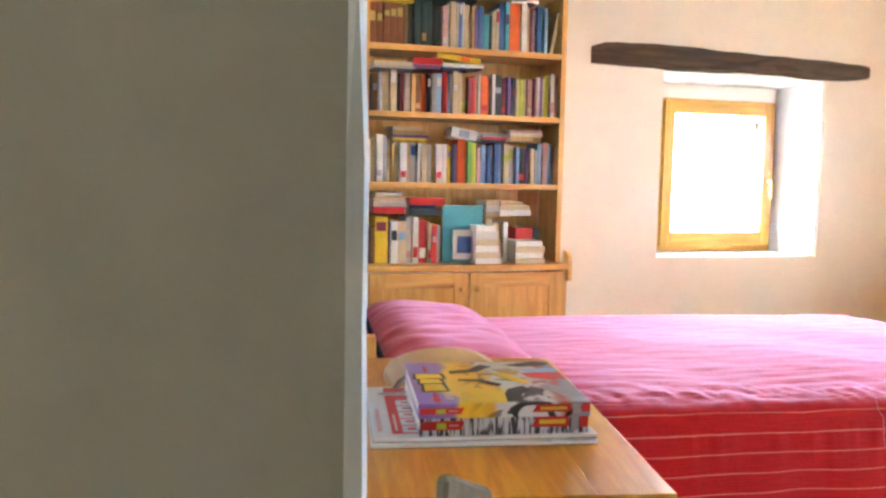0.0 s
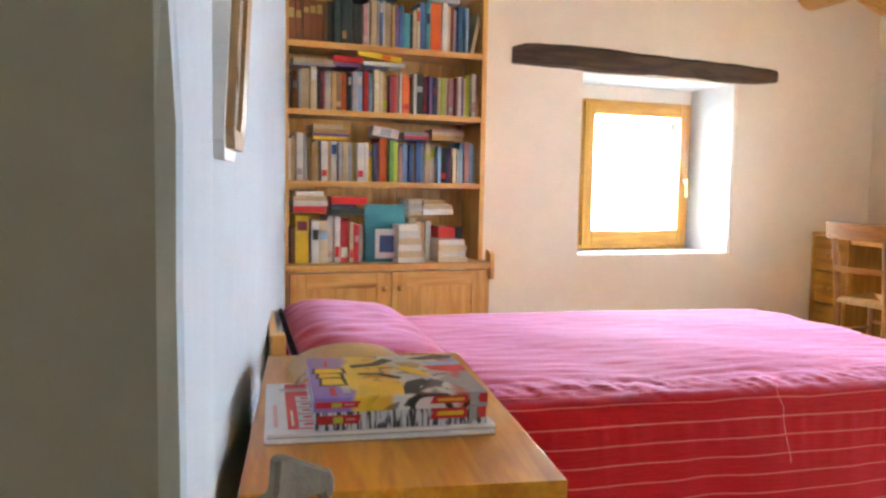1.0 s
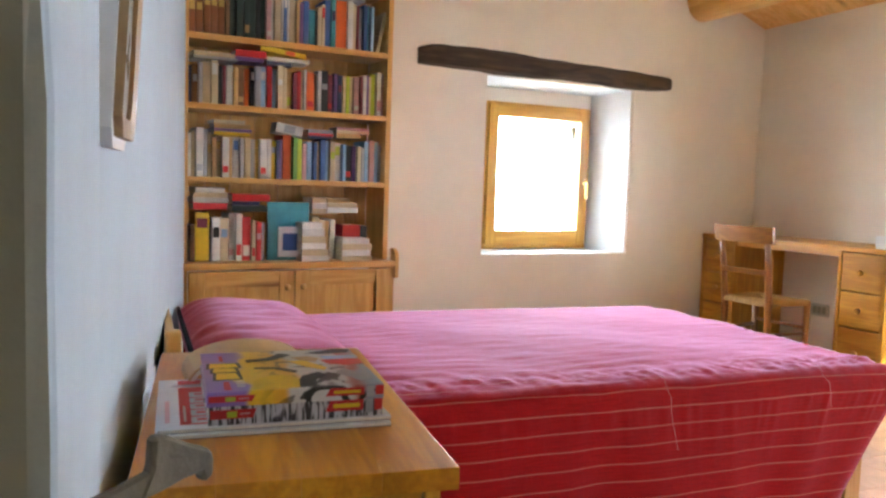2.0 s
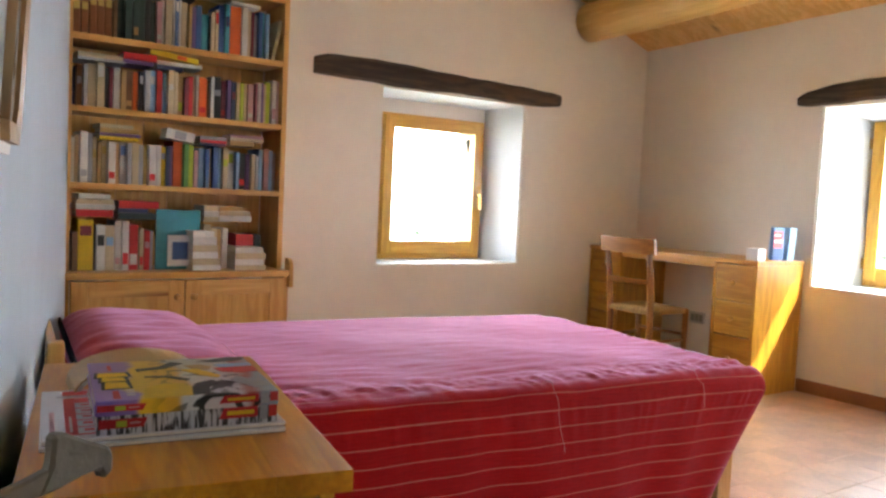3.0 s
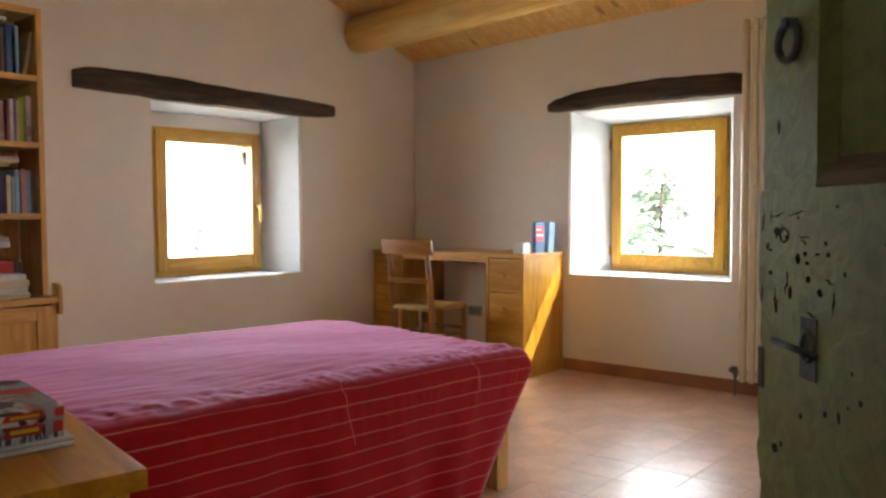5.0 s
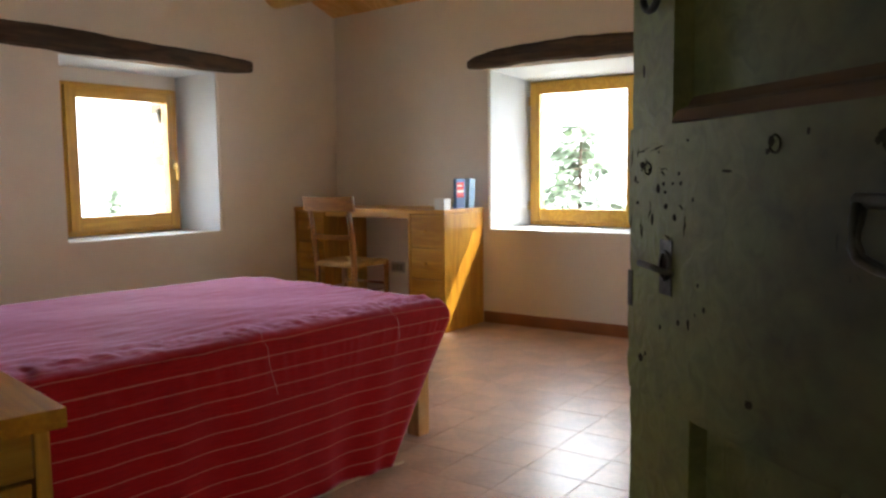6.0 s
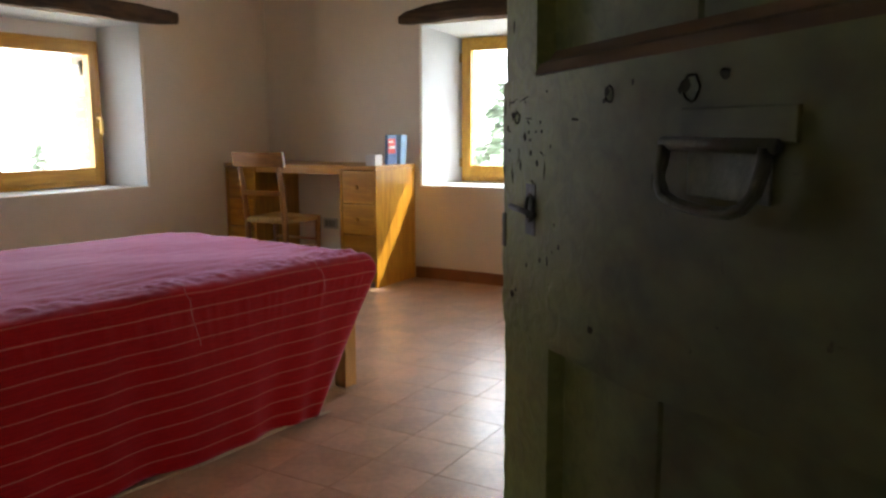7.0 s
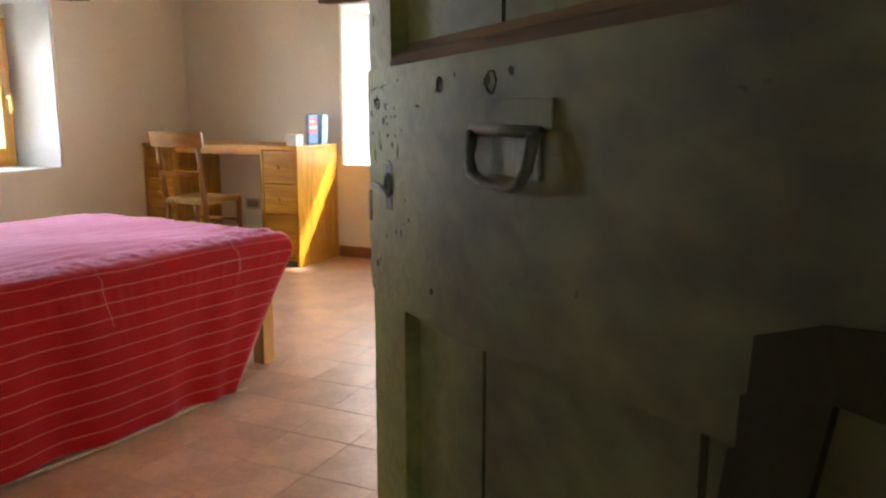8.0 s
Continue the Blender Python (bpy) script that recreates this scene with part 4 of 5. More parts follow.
bars("cover_photo", [(0.026, 0.060, 0.218, 0.242, 0.0043, 0.0046)], COVER["red"], mag)
bars("strapline", [(0.008, 0.014, 0.03, 0.13, 0.0043, 0.0046)], COVER["pink"], mag)
bars("strapline", [(0.031, 0.034, 0.03, 0.10, 0.0048, 0.0051)], COVER["white"], mag)


def comic_art():
    """Printed cover art: yellow ground, violet end, ink strokes."""
    m = bpy.data.materials.new("printed_art")
    m.use_nodes = True
    nt = m.node_tree
    n, l = nt.nodes, nt.links
    b = n["Principled BSDF"]
    tc = n.new("ShaderNodeTexCoord")
    sep = n.new("ShaderNodeSeparateXYZ")
    l.new(tc.outputs["Object"], sep.inputs[0])
    ns_, ink = n.new("ShaderNodeTexNoise"), n.new("ShaderNodeTexNoise")
    ns_.inputs["Scale"].default_value, ink.inputs["Scale"].default_value = 14.0, 22.0
    ink.inputs["Distortion"].default_value = 1.6
    l.new(tc.outputs["Object"], ns_.inputs["Vector"])
    l.new(tc.outputs["Object"], ink.inputs["Vector"])
    sh = n.new("ShaderNodeMath")
    sh.operation = "MULTIPLY_ADD"
    sh.inputs[1].default_value = 0.09
    l.new(ns_.outputs[0], sh.inputs[0])
    l.new(sep.outputs[0], sh.inputs[2])
    base = n.new("ShaderNodeValToRGB")
    e = base.color_ramp.elements
    base.color_ramp.interpolation = "EASE"
    e[0].position, e[0].color = 0.085, (0.30, 0.19, 0.55, 1)
    e[1].position, e[1].color = 0.10, (0.85, 0.58, 0.03, 1)
    for p, c in ((0.15, (0.80, 0.46, 0.05, 1)), (0.165, (0.74, 0.74, 0.72, 1)), (0.215, (0.68, 0.69, 0.70, 1)), (0.23, (0.45, 0.10, 0.06, 1)), (0.255, (0.30, 0.34, 0.42, 1))):
        q = e.new(p)
        q.color = c
    l.new(sh.outputs[0], base.inputs[0])
    ir = n.new("ShaderNodeValToRGB")
    ir.color_ramp.elements[0].position, ir.color_ramp.elements[1].position = 0.56, 0.60
    ir.color_ramp.elements[0].color, ir.color_ramp.elements[1].color = (1, 1, 1, 1), (0.04, 0.04, 0.04, 1)
    l.new(ink.outputs[0], ir.inputs[0])
    gate = n.new("ShaderNodeMapRange")
    gate.inputs["From Min"].default_value, gate.inputs["From Max"].default_value = 0.06, 0.12
    l.new(sep.outputs[0], gate.inputs[0])
    mx = n.new("ShaderNodeMix")
    mx.data_type, mx.blend_type = "RGBA", "MULTIPLY"
    l.new(gate.outputs[0], mx.inputs["Factor"])
    l.new(base.outputs[0], mx.inputs["A"])
    l.new(ir.outputs[0], mx.inputs["B"])
    l.new(mx.outputs["Result"], b.inputs["Base Color"])
    b.inputs["Roughness"].default_value = 0.3
    b.inputs["Coat Weight"].default_value = 0.3
    return m


def ink_art():
    m = bpy.data.materials.new("ink_art")
    m.use_nodes = True
    nt = m.node_tree
    n, l = nt.nodes, nt.links
    b = n["Principled BSDF"]
    tc, mp = n.new("ShaderNodeTexCoord"), n.new("ShaderNodeMapping")
    mp.inputs["Rotation"].default_value = (0, 0.5, 0)
    mp.inputs["Scale"].default_value = (4.2, 1, 0.5)
    l.new(tc.outputs["Object"], mp.inputs[0])
    q = n.new("ShaderNodeTexNoise")
    q.inputs["Scale"].default_value, q.inputs["Distortion"].default_value = 48.0, 0.6
    l.new(mp.outputs[0], q.inputs["Vector"])
    r = n.new("ShaderNodeValToRGB")
    r.color_ramp.elements[0].position, r.color_ramp.elements[1].position = 0.47, 0.55
    r.color_ramp.elements[0].color, r.color_ramp.elements[1].color = (0.05, 0.05, 0.055, 1), (0.60, 0.62, 0.66, 1)
    l.new(q.outputs[0], r.inputs[0])
    l.new(r.outputs[0], b.inputs["Base Color"])
    b.inputs["Roughness"].default_value = 0.3
    return m


ART, INK = comic_art(), ink_art()


def slanted(name, x0, x1, z0, z1, slant, material, parent):
    """A printed panel on the spine with one slanted end."""
    bm = bmesh.new()
    prism(bm, [(x0, z0), (x1, z0), (x1 + slant, z1), (x0, z1)] if slant > 0 else [(x0, z0), (x1, z0), (x1, z1), (x0 - slant, z1)], -0.0015, -0.0007, 1)
    return part(name, bm, material, parent)


def comic(m, art, label, CT):
    """Lying flat, spine towards -y."""
    CL, CD = 0.222, 0.222
    ob = bars("comic_book", [(0.002, CL - 0.002, 0.003, CD - 0.003, 0.0012, CT - 0.0012)], PAPER)
    ob.matrix_world = m
    tagged(ob, label, "comic book", "comic books on the magazines")
    bars("cover", [(0, CL, 0, CD, CT - 0.001, CT)], art, ob)
    bars("back_cover", [(0, CL, 0, CD, 0, 0.001)], art, ob)
    bars("spine", [(0, CL, -0.0006, 0.002, 0.0011, CT - 0.0011)], art, ob)
    slanted("spine_label", 0.002, 0.054, CT * 0.3, CT * 0.72, 0.004, COVER["red"], ob)
    slanted("spine_label", 0.146, 0.196, CT * 0.34, CT * 0.86, -0.006, COVER["red"], ob)
    slanted("spine_end", 0.211, 0.2215, CT * 0.3, CT * 0.95, 0.0001, COVER["red"], ob)
    slanted("spine_print", 0.156, 0.191, CT * 0.5, CT * 0.7, 0.0001, COVER["yellow"], ob).location.y = -0.0009
    slanted("spine_print", 0.022, 0.034, CT * 0.36, CT * 0.64, 0.0001, COVER["lime"], ob).location.y = -0.0009
    slanted("spine_print", 0.038, 0.050, CT * 0.48, CT * 0.56, 0.0001, COVER["pink"], ob).location.y = -0.0009
    slanted("spine_print", 0.199, 0.209, CT * 0.2, CT * 0.9, 0.0001, COVER["grey"], ob).location.y = -0.0009
    return ob


def flat_print(name, pts, material, parent, z, label=""):
    """Printed colour on a cover: a closed outline in the cover's plane."""
    bm = bmesh.new()
    prism(bm, pts, z, z + 0.0003, 2)
    return part(name, bm, material, parent, label)


comic(MAG @ pose(0.061, 0.008, 0.0098, 0, 0, 0.8), INK, "thick black and white comic book with red spine labels", 0.027)
c2 = comic(MAG @ pose(0.058, -0.006, 0.0372, 0, 0, 0.2), ART, "thick colour comic book with a violet and yellow cover", 0.019)
CZ = 0.0191
# title as three plain angular blocks, black-edged
for y0, y1, x0, x1 in ((0.058, 0.094, 0.014, 0.044), (0.098, 0.122, 0.012, 0.043), (0.124, 0.150, 0.008, 0.047)):
    flat_print("title_edge", [(x0 - 0.004, y0 - 0.003), (x1 + 0.004, y0 - 0.001), (x1 + 0.003, y1 + 0.001), (x0 - 0.002, y1 + 0.003)], COVER["black"], c2, CZ)
    flat_print("title_block", [(x0, y0), (x1, y0 + 0.002), (x1 - 0.003, y1 - 0.003), (x0 + 0.002, y1)], COVER["yellow"], c2, CZ + 0.0004)
flat_print("cover_print", [(0.021, 0.006), (0.030, 0.006), (0.029, 0.048), (0.022, 0.046)], COVER["red"], c2, CZ)
flat_print("cover_print", [(0.024, 0.166), (0.029, 0.166), (0.029, 0.198), (0.024, 0.198)], COVER["red"], c2, CZ)
for k, y0 in enumerate((0.020, 0.032, 0.044)):
    flat_print("small_print", [(0.038, y0), (0.048, y0), (0.048, y0 + 0.006), (0.038, y0 + 0.006)], COVER["white"], c2, CZ)
# the drawing: dark hat and arms, white shirt, yellow scarf, red and blue sky
flat_print("cover_print", [(0.056, 0.002), (0.116, 0.002), (0.122, 0.040), (0.112, 0.066), (0.086, 0.072), (0.060, 0.048)], COVER["yellow"], c2, CZ)
flat_print("cover_print", [(0.106, 0.222), (0.150, 0.221), (0.186, 0.206), (0.196, 0.168), (0.176, 0.120), (0.140, 0.128), (0.118, 0.160)], COVER["white"], c2, CZ)
flat_print("cover_print", [(0.114, 0.002), (0.134, 0.002), (0.140, 0.036), (0.158, 0.060), (0.150, 0.078), (0.126, 0.062), (0.118, 0.038)], COVER["black"], c2, CZ + 0.0004)
flat_print("cover_print", [(0.118, 0.146), (0.140, 0.150), (0.152, 0.128), (0.166, 0.100), (0.160, 0.086), (0.138, 0.108)], COVER["yellow"], c2, CZ + 0.0008)
flat_print("cover_print", [(0.126, 0.172), (0.150, 0.176), (0.164, 0.158), (0.156, 0.138), (0.136, 0.148)], COVER["tan"], c2, CZ + 0.0008)
flat_print("cover_print", [(0.164, 0.150), (0.222, 0.152), (0.222, 0.118), (0.196, 0.112), (0.172, 0.124)], COVER["red"], c2, CZ + 0.0004)
flat_print("cover_print", [(0.168, 0.172), (0.222, 0.176), (0.222, 0.154), (0.176, 0.152)], COVER["sky"], c2, CZ + 0.0004)
flat_print("cover_print", [(0.150, 0.200), (0.200, 0.222), (0.222, 0.212), (0.214, 0.196), (0.172, 0.188)], COVER["black"], c2, CZ + 0.0004)
flat_print("cover_print", [(0.060, 0.150), (0.100, 0.160), (0.128, 0.190), (0.112, 0.204), (0.092, 0.176), (0.060, 0.166)], COVER["black"], c2, CZ + 0.0004)
flat_print("cover_print", [(0.066, 0.110), (0.092, 0.106), (0.118, 0.080), (0.124, 0.088), (0.098, 0.116), (0.068, 0.118)], COVER["black"], c2, CZ + 0.0004)
flat_print("cover_print", [(0.172, 0.070), (0.188, 0.094), (0.204, 0.060), (0.214, 0.086), (0.220, 0.030), (0.196, 0.020), (0.182, 0.050)], COVER["grey"], c2, CZ + 0.0004)
# open paperback lying tented behind the comics


def tent(thick, rise, y0, y1):
    """A thin arched shell along y."""
    bm = bmesh.new()
    a = np.linspace(0, math.pi, 15)
    outer = [(-0.1 * math.cos(q), rise * math.sin(q) ** 0.8) for q in a]
    inner = [(-(0.1 - thick) * math.cos(q), max(0.0, rise * math.sin(q) ** 0.8 - thick)) for q in a[1:-1]]
    prism(bm, outer + inner[::-1], y0, y1, 1)
    return bm


ob = part("paperback", tent(0.006, 0.047, 0.002, 0.118), PAPER)
ob.matrix_world = MAG @ pose(0.14, 0.245, -0.001, 0, 0, 4)
tagged(ob, "worn paperback lying open face down on the cabinet", "book")
bm = tent(0.0018, 0.049, 0.0, 0.12)
part("cover", bm, COVER["tan"], ob)


# ---- desk, chair and what lies on it ----
desk = thing("desk", "honey pine desk with two drawer pedestals against the wall", "desk")
DX0, DX1, DY0, DY1 = 4.315, 4.762, 1.735, 3.008
bars("desktop", [(DX0 - 0.008, DX1, DY0 - 0.004, DY1, 0.735, 0.76)], HONEY_Y, desk, bevel=0.004)
bars("end_panel", [(DX0, DX1, DY0, DY0 + 0.02, 0, 0.734)], HONEY_Z, desk, bevel=0.002)
bars("end_panel", [(DX0, DX1, 2.735, 2.755, 0, 0.734)], HONEY_Z, desk, bevel=0.002)
bars("end_panel", [(DX0, DX1, 2.0, 2.018, 0, 0.734)], HONEY_Z, desk, bevel=0.002)
bars("end_panel", [(DX0, DX1, DY1 - 0.02, DY1, 0, 0.734)], HONEY_Z, desk, bevel=0.002)
bars("apron", [(DX0 + 0.01, DX0 + 0.03, 2.02, 2.733, 0.70, 0.734)], HONEY_Y, desk, bevel=0.002)
for y0, y1 in ((DY0 + 0.023, 1.997), (2.758, DY1 - 0.023)):
    bars("pedestal_base", [(DX0 + 0.02, DX1, y0, y1, 0.03, 0.06)], HONEY_Y, desk)
    for z0, z1 in ((0.525, 0.728), (0.33, 0.518), (0.07, 0.323)):
        dr = bars("drawer", [(DX0 + 0.004, DX0 + 0.022, y0, y1, z0, z1)], HONEY_Y, desk, bevel=0.003)
        bm = bmesh.new()
        yc, zc = (y0 + y1) / 2, (z0 + z1) / 2
        tube(bm, [(DX0 + 0.004, yc, zc), (DX0 - 0.01, yc, zc), (DX0 - 0.014, yc, zc), (DX0 - 0.024, yc, zc)], [0.008, 0.007, 0.016, 0.012], 12)
        part("knob", bm, HONEY_X, dr, smooth=True)

ob = bars("note_box", [(4.355, 4.43, 1.765, 1.84, 0.76, 0.827)], WHITE, None, bevel=0.002)
tagged(ob, "small white card box at the corner of the desk", "box")
ob = bars("book", [(4.53, 4.63, 1.79, 1.812, 0.76, 0.945)], COVER["blue"], None, bevel=0.001)
tagged(ob, "blue and red guidebook standing on the desk", "book", "books on the desk")
bars("cover_panel", [(4.532, 4.615, 1.7885, 1.7898, 0.83, 0.925)], COVER["red"], ob)
bars("cover_stripe", [(4.535, 4.61, 1.7868, 1.788, 0.862, 0.875), (4.535, 4.59, 1.7868, 1.788, 0.90, 0.908)], COVER["white"], ob)
ob = part("book", book_mesh(0.055, 0.19, 0.14)[0], COVER["sky"])
ob.matrix_world = pose(4.645, 1.775, 0.76, 0, 4, -10)
tagged(ob, "pale blue book standing on the desk", "book", "books on the desk")
bm = bmesh.new()
box(bm, 0.004, 0.051, 0.004, 0.136, 0.003, 0.186)
part("page_block", bm, PAPER, ob)

sk = bars("wall_socket", [(XB - 0.012, XB, 2.39, 2.51, 0.285, 0.36)], SOCKET, None, bevel=0.004)
tagged(sk, "grey three-module wall socket under the desk", "socket")
SOCKET_MODULE = mat("socket_module", (0.24, 0.24, 0.20), 0.4, bump=0.0)
for k in range(3):
    bars("module", [(XB - 0.015, XB - 0.0125, 2.405 + k * 0.032, 2.431 + k * 0.032, 0.30, 0.345)], SOCKET_MODULE, sk)

CHAIR_X, CHAIR_Y, CHAIR_Z = (wood("chair_wood", (0.30, 0.125, 0.02), (0.20, 0.075, 0.011), a) for a in range(3))
# rush-seated chair, facing the desk; local x forward, y across
CH = pose(3.85, 2.225, 0, 0, 0, 2)
chair = thing("chair", "beech chair with a woven rush seat pulled up to the desk", "chair", CH)


def post(name, a, b, r0, r1, material=CHAIR_Z, parent=chair, seg=10, label=""):
    bm = bmesh.new()
    a, b = Vector(a), Vector(b)
    pts = [a.lerp(b, t) for t in (0, 0.5, 1)]
    tube(bm, pts, [r0, (r0 + r1) / 2 * 1.05, r1], seg)
    return part(name, bm, material, parent, label, smooth=True)


for s in (-1, 1):
    bm = bmesh.new()
    tube(bm, [(0.03, 0.140 * s, 0), (0.02, 0.142 * s, 0.25), (0.015, 0.145 * s, 0.45), (-0.010, 0.148 * s, 0.66), (-0.035, 0.150 * s, 0.80)], [0.015, 0.018, 0.019, 0.017, 0.013], 10)
    part("back_post", bm, CHAIR_Z, chair, smooth=True)
    post("leg", (0.30, 0.165 * s, 0), (0.30, 0.168 * s, 0.452), 0.014, 0.019)
    for z in (0.16, 0.28):
        post("stretcher", (0.03, 0.142 * s, z), (0.295, 0.166 * s, z), 0.009, 0.009, CHAIR_X)
for z in (0.2, 0.31):
    post("stretcher", (0.30, -0.165, z), (0.30, 0.165, z), 0.009, 0.009, CHAIR_Y)
post("stretcher", (0.025, -0.142, 0.22), (0.025, 0.142, 0.22), 0.009, 0.009, CHAIR_Y)


def back_rail(z0, z1, x, bow, half):
    bm = bmesh.new()
    k = 12
    rows = []
    for i in range(k + 1):
        t = 2 * i / k - 1
        xx = x - bow * (1 - t * t)
        rows.append([bm.verts.new((xx + dx, t * half, z)) for dx, z in ((-0.008, z0), (0.008, z0), (0.006 - 0.012, z1), (-0.01 - 0.012, z1))])
    for p, q in zip(rows, rows[1:]):
        for j in range(4):
            bm.faces.new((p[j], p[(j + 1) % 4], q[(j + 1) % 4], q[j]))
    bm.faces.new(rows[0])
    bm.faces.new(list(reversed(rows[-1])))
    bmesh.ops.recalc_face_normals(bm, faces=bm.faces)
    part("back_rail", bm, CHAIR_Y, chair, smooth=False)


back_rail(0.768, 0.856, -0.030, 0.03, 0.193)
back_rail(0.598, 0.628, -0.006, 0.015, 0.148)
bm = bmesh.new()
k = 30
cs = [Vector((0.0, -0.15)), Vector((0.315, -0.18)), Vector((0.315, 0.18)), Vector((0.0, 0.15))]
rings = [[bm.verts.new((c.x, c.y, 0.432)) for c in cs]]
for i in range(k + 1):
    t = i / (k + 1)
    z = 0.464 - 0.010 * t - (0.004 if i % 2 else 0.0) - (0.012 if i == 0 else 0.0)
    rings.append([bm.verts.new((*(c.lerp(Vector((0.158, 0.0)), t)), z)) for c in cs])
for p, q in zip(rings, rings[1:]):
    for a in range(4):
        bm.faces.new((p[a], p[(a + 1) % 4], q[(a + 1) % 4], q[a]))
bm.faces.new(rings[-1])
bm.faces.new(list(reversed(rings[0])))
bmesh.ops.recalc_face_normals(bm, faces=bm.faces)
part("seat", bm, RUSH, chair, "woven rush seat")

# ---- radiator ----
rad = thing("radiator", "tall cream tubular column radiator on the wall by the window", "radiator")
for i in range(9):
    y = 0.555 - i * 0.049
    bm = bmesh.new()
    prof = [(0.014 * math.cos(a), 0.019 * math.sin(a)) for a in np.linspace(0, 2 * math.pi, 12, endpoint=False)]
    rows = []
    for z, s in ((0.085, 0.5), (0.092, 0.9), (0.105, 1), (2.015, 1), (2.028, 0.9), (2.035, 0.5)):
        rows.append([bm.verts.new((4.685 + px * s * 1.5, y + py * s, z)) for px, py in prof])
    for p, q in zip(rows, rows[1:]):
        for j in range(12):
            bm.faces.new((p[j], p[(j + 1) % 12], q[(j + 1) % 12], q[j]))
    bm.faces.new(list(reversed(rows[0])))
    bm.faces.new(rows[-1])
    part("column", bm, CREAM, rad, smooth=True)
for z in (0.13, 1.99):
    bm = bmesh.new()
    tube(bm, [(4.715, 0.57, z), (4.715, 0.15, z)], 0.014, 10)
    part("header", bm, CREAM, rad, smooth=True)
bm = bmesh.new()
tube(bm, [(4.715, 0.56, 0.13), (4.715, 0.60, 0.13), (4.715, 0.605, 0.12), (4.715, 0.605, 0.0)], 0.008, 8)
part("pipe", bm, IRON_GREY, rad, smooth=True)
bm = bmesh.new()
tube(bm, [(4.715, 0.605, 0.11), (4.715, 0.605, 0.15), (4.69, 0.605, 0.15), (4.66, 0.605, 0.15)], [0.014, 0.014, 0.016, 0.016], 10)
part("valve", bm, IRON_GREY, rad, smooth=True)
for z in (0.5, 1.6):
    bars("bracket", [(4.70, XB, 0.42, 0.44, z, z + 0.03)], IRON_GREY, rad)

# ---- old door, ajar; local x along the door from the free edge to the hinges, y towards the room face, z up ----
DM = Matrix.Translation((1.046, -0.739, 0)) @ Matrix.Rotation(radians(226.8), 4, "Z") @ pose(0, 0.009, 0)
door = new("door_1")
door.matrix_world = DM
structure(door, "old plank door with worn olive-brown paint, standing ajar")
DW, DH = 0.96, 1.98
# the face that shows has normal -y in local axes


def board(name, x0, x1, z0, z1, y0, y1, wob=0.0, seed=0, label=""):
    """A hand-cut board: long edges nicked and uneven."""
    bm = bmesh.new()
    rg = random.Random(seed)
    n_x, n_z = 2, max(2, int((z1 - z0) / 0.02))
    left = [(x0 + (rg.uniform(0, wob) if rg.random() < 0.6 else 0), z0 + (z1 - z0) * i / n_z) for i in range(n_z + 1)]
    outline = left + [(x1, z1), (x1, z0)]
    prism(bm, outline, y0, y1, 1)
    return part(name, bm, DOOR_PAINT, door, label)


board("stile", 0.0, 0.078, 1.0345, DH, -0.006, 0.034, 0.003, 1)
board("stile", 0.002, 0.115, 0.02, 0.7885, -0.006, 0.034, 0.003, 2)
board("stile", DW - 0.11, DW, 0.02, DH, -0.006, 0.034, 0.0, 3)
bm = bmesh.new()
rg = random.Random(8)
edge = [(0.001 + (rg.uniform(0, 0.006) if rg.random() < 0.5 else 0.0), 0.789 + 0.245 * i / 26) for i in range(27)]
prism(bm, edge + [(DW - 0.112, 1.04), (DW - 0.112, 0.86), (0.6, 0.84), (0.393, 0.815), (0.28, 0.797), (0.13, 0.789)], -0.009, 0.032, 1)
part("lock_rail", bm, DOOR_PAINT, door, "broad lock rail with chipped, cracked paint")
for i, (x0, x1) in enumerate(((0.08, 0.306), (0.311, 0.56), (0.565, DW - 0.112))):
    board("upper_panel", x0, x1 - 0.002, 1.042, 1.86, 0.012, 0.026, 0.0, 10 + i)
for i, (x0, x1) in enumerate(((0.117, 0.28), (0.285, 0.56), (0.565, DW - 0.112))):
    board("lower_panel", x0, x1 - 0.002, 0.14, 0.87, 0.010, 0.026, 0.0, 20 + i)
board("top_rail", 0.08, DW - 0.112, 1.862, DH, -0.006, 0.034, 0.0, 30)
board("bottom_rail", 0.117, DW - 0.112, 0.02, 0.138, -0.006, 0.034, 0.0, 31)
# moulding above the lock rail
bm = bmesh.new()
prism(bm, [(-0.009, 1.036), (-0.004, 1.046), (0.006, 1.05), (0.0115, 1.058), (0.0115, 1.036)], 0.081, DW - 0.114, 0)
part("moulding", bm, wood("bare_moulding", (0.15, 0.085, 0.033), (0.09, 0.05, 0.02), 0, rough=0.7, coat=0.0, knots=False), door, "moulding rubbed to bare brown wood")
# folding iron pull
pull = bars("pull_plate", [(0.326, 0.432, -0.0125, -0.0092, 0.980, 1.000)], DOOR_PAINT, door, "painted plate of the old drop handle", bevel=0.0012)
bars("back_plate", [(0.334, 0.412, -0.0112, -0.0092, 0.946, 0.979)], mat("worn_grey_paint", (0.17, 0.18, 0.13), 0.55, var=0.25, scale=30.0, bump=0.2), pull, "worn grey plate behind the loop", bevel=0.0008)
bm = bmesh.new()
prof = [(0.318, 0.977), (0.316, 0.964), (0.317, 0.952), (0.323, 0.945), (0.338, 0.941), (0.364, 0.939), (0.390, 0.940), (0.402, 0.944), (0.411, 0.953), (0.415, 0.966), (0.416, 0.977)]
for d0, r0 in ((-0.0165, 0.0036), (-0.0195, 0.0028)):
    tube(bm, [(px, d0 - 0.004 * (0.978 - pz) / 0.05, pz) for px, pz in prof], r0, 10)
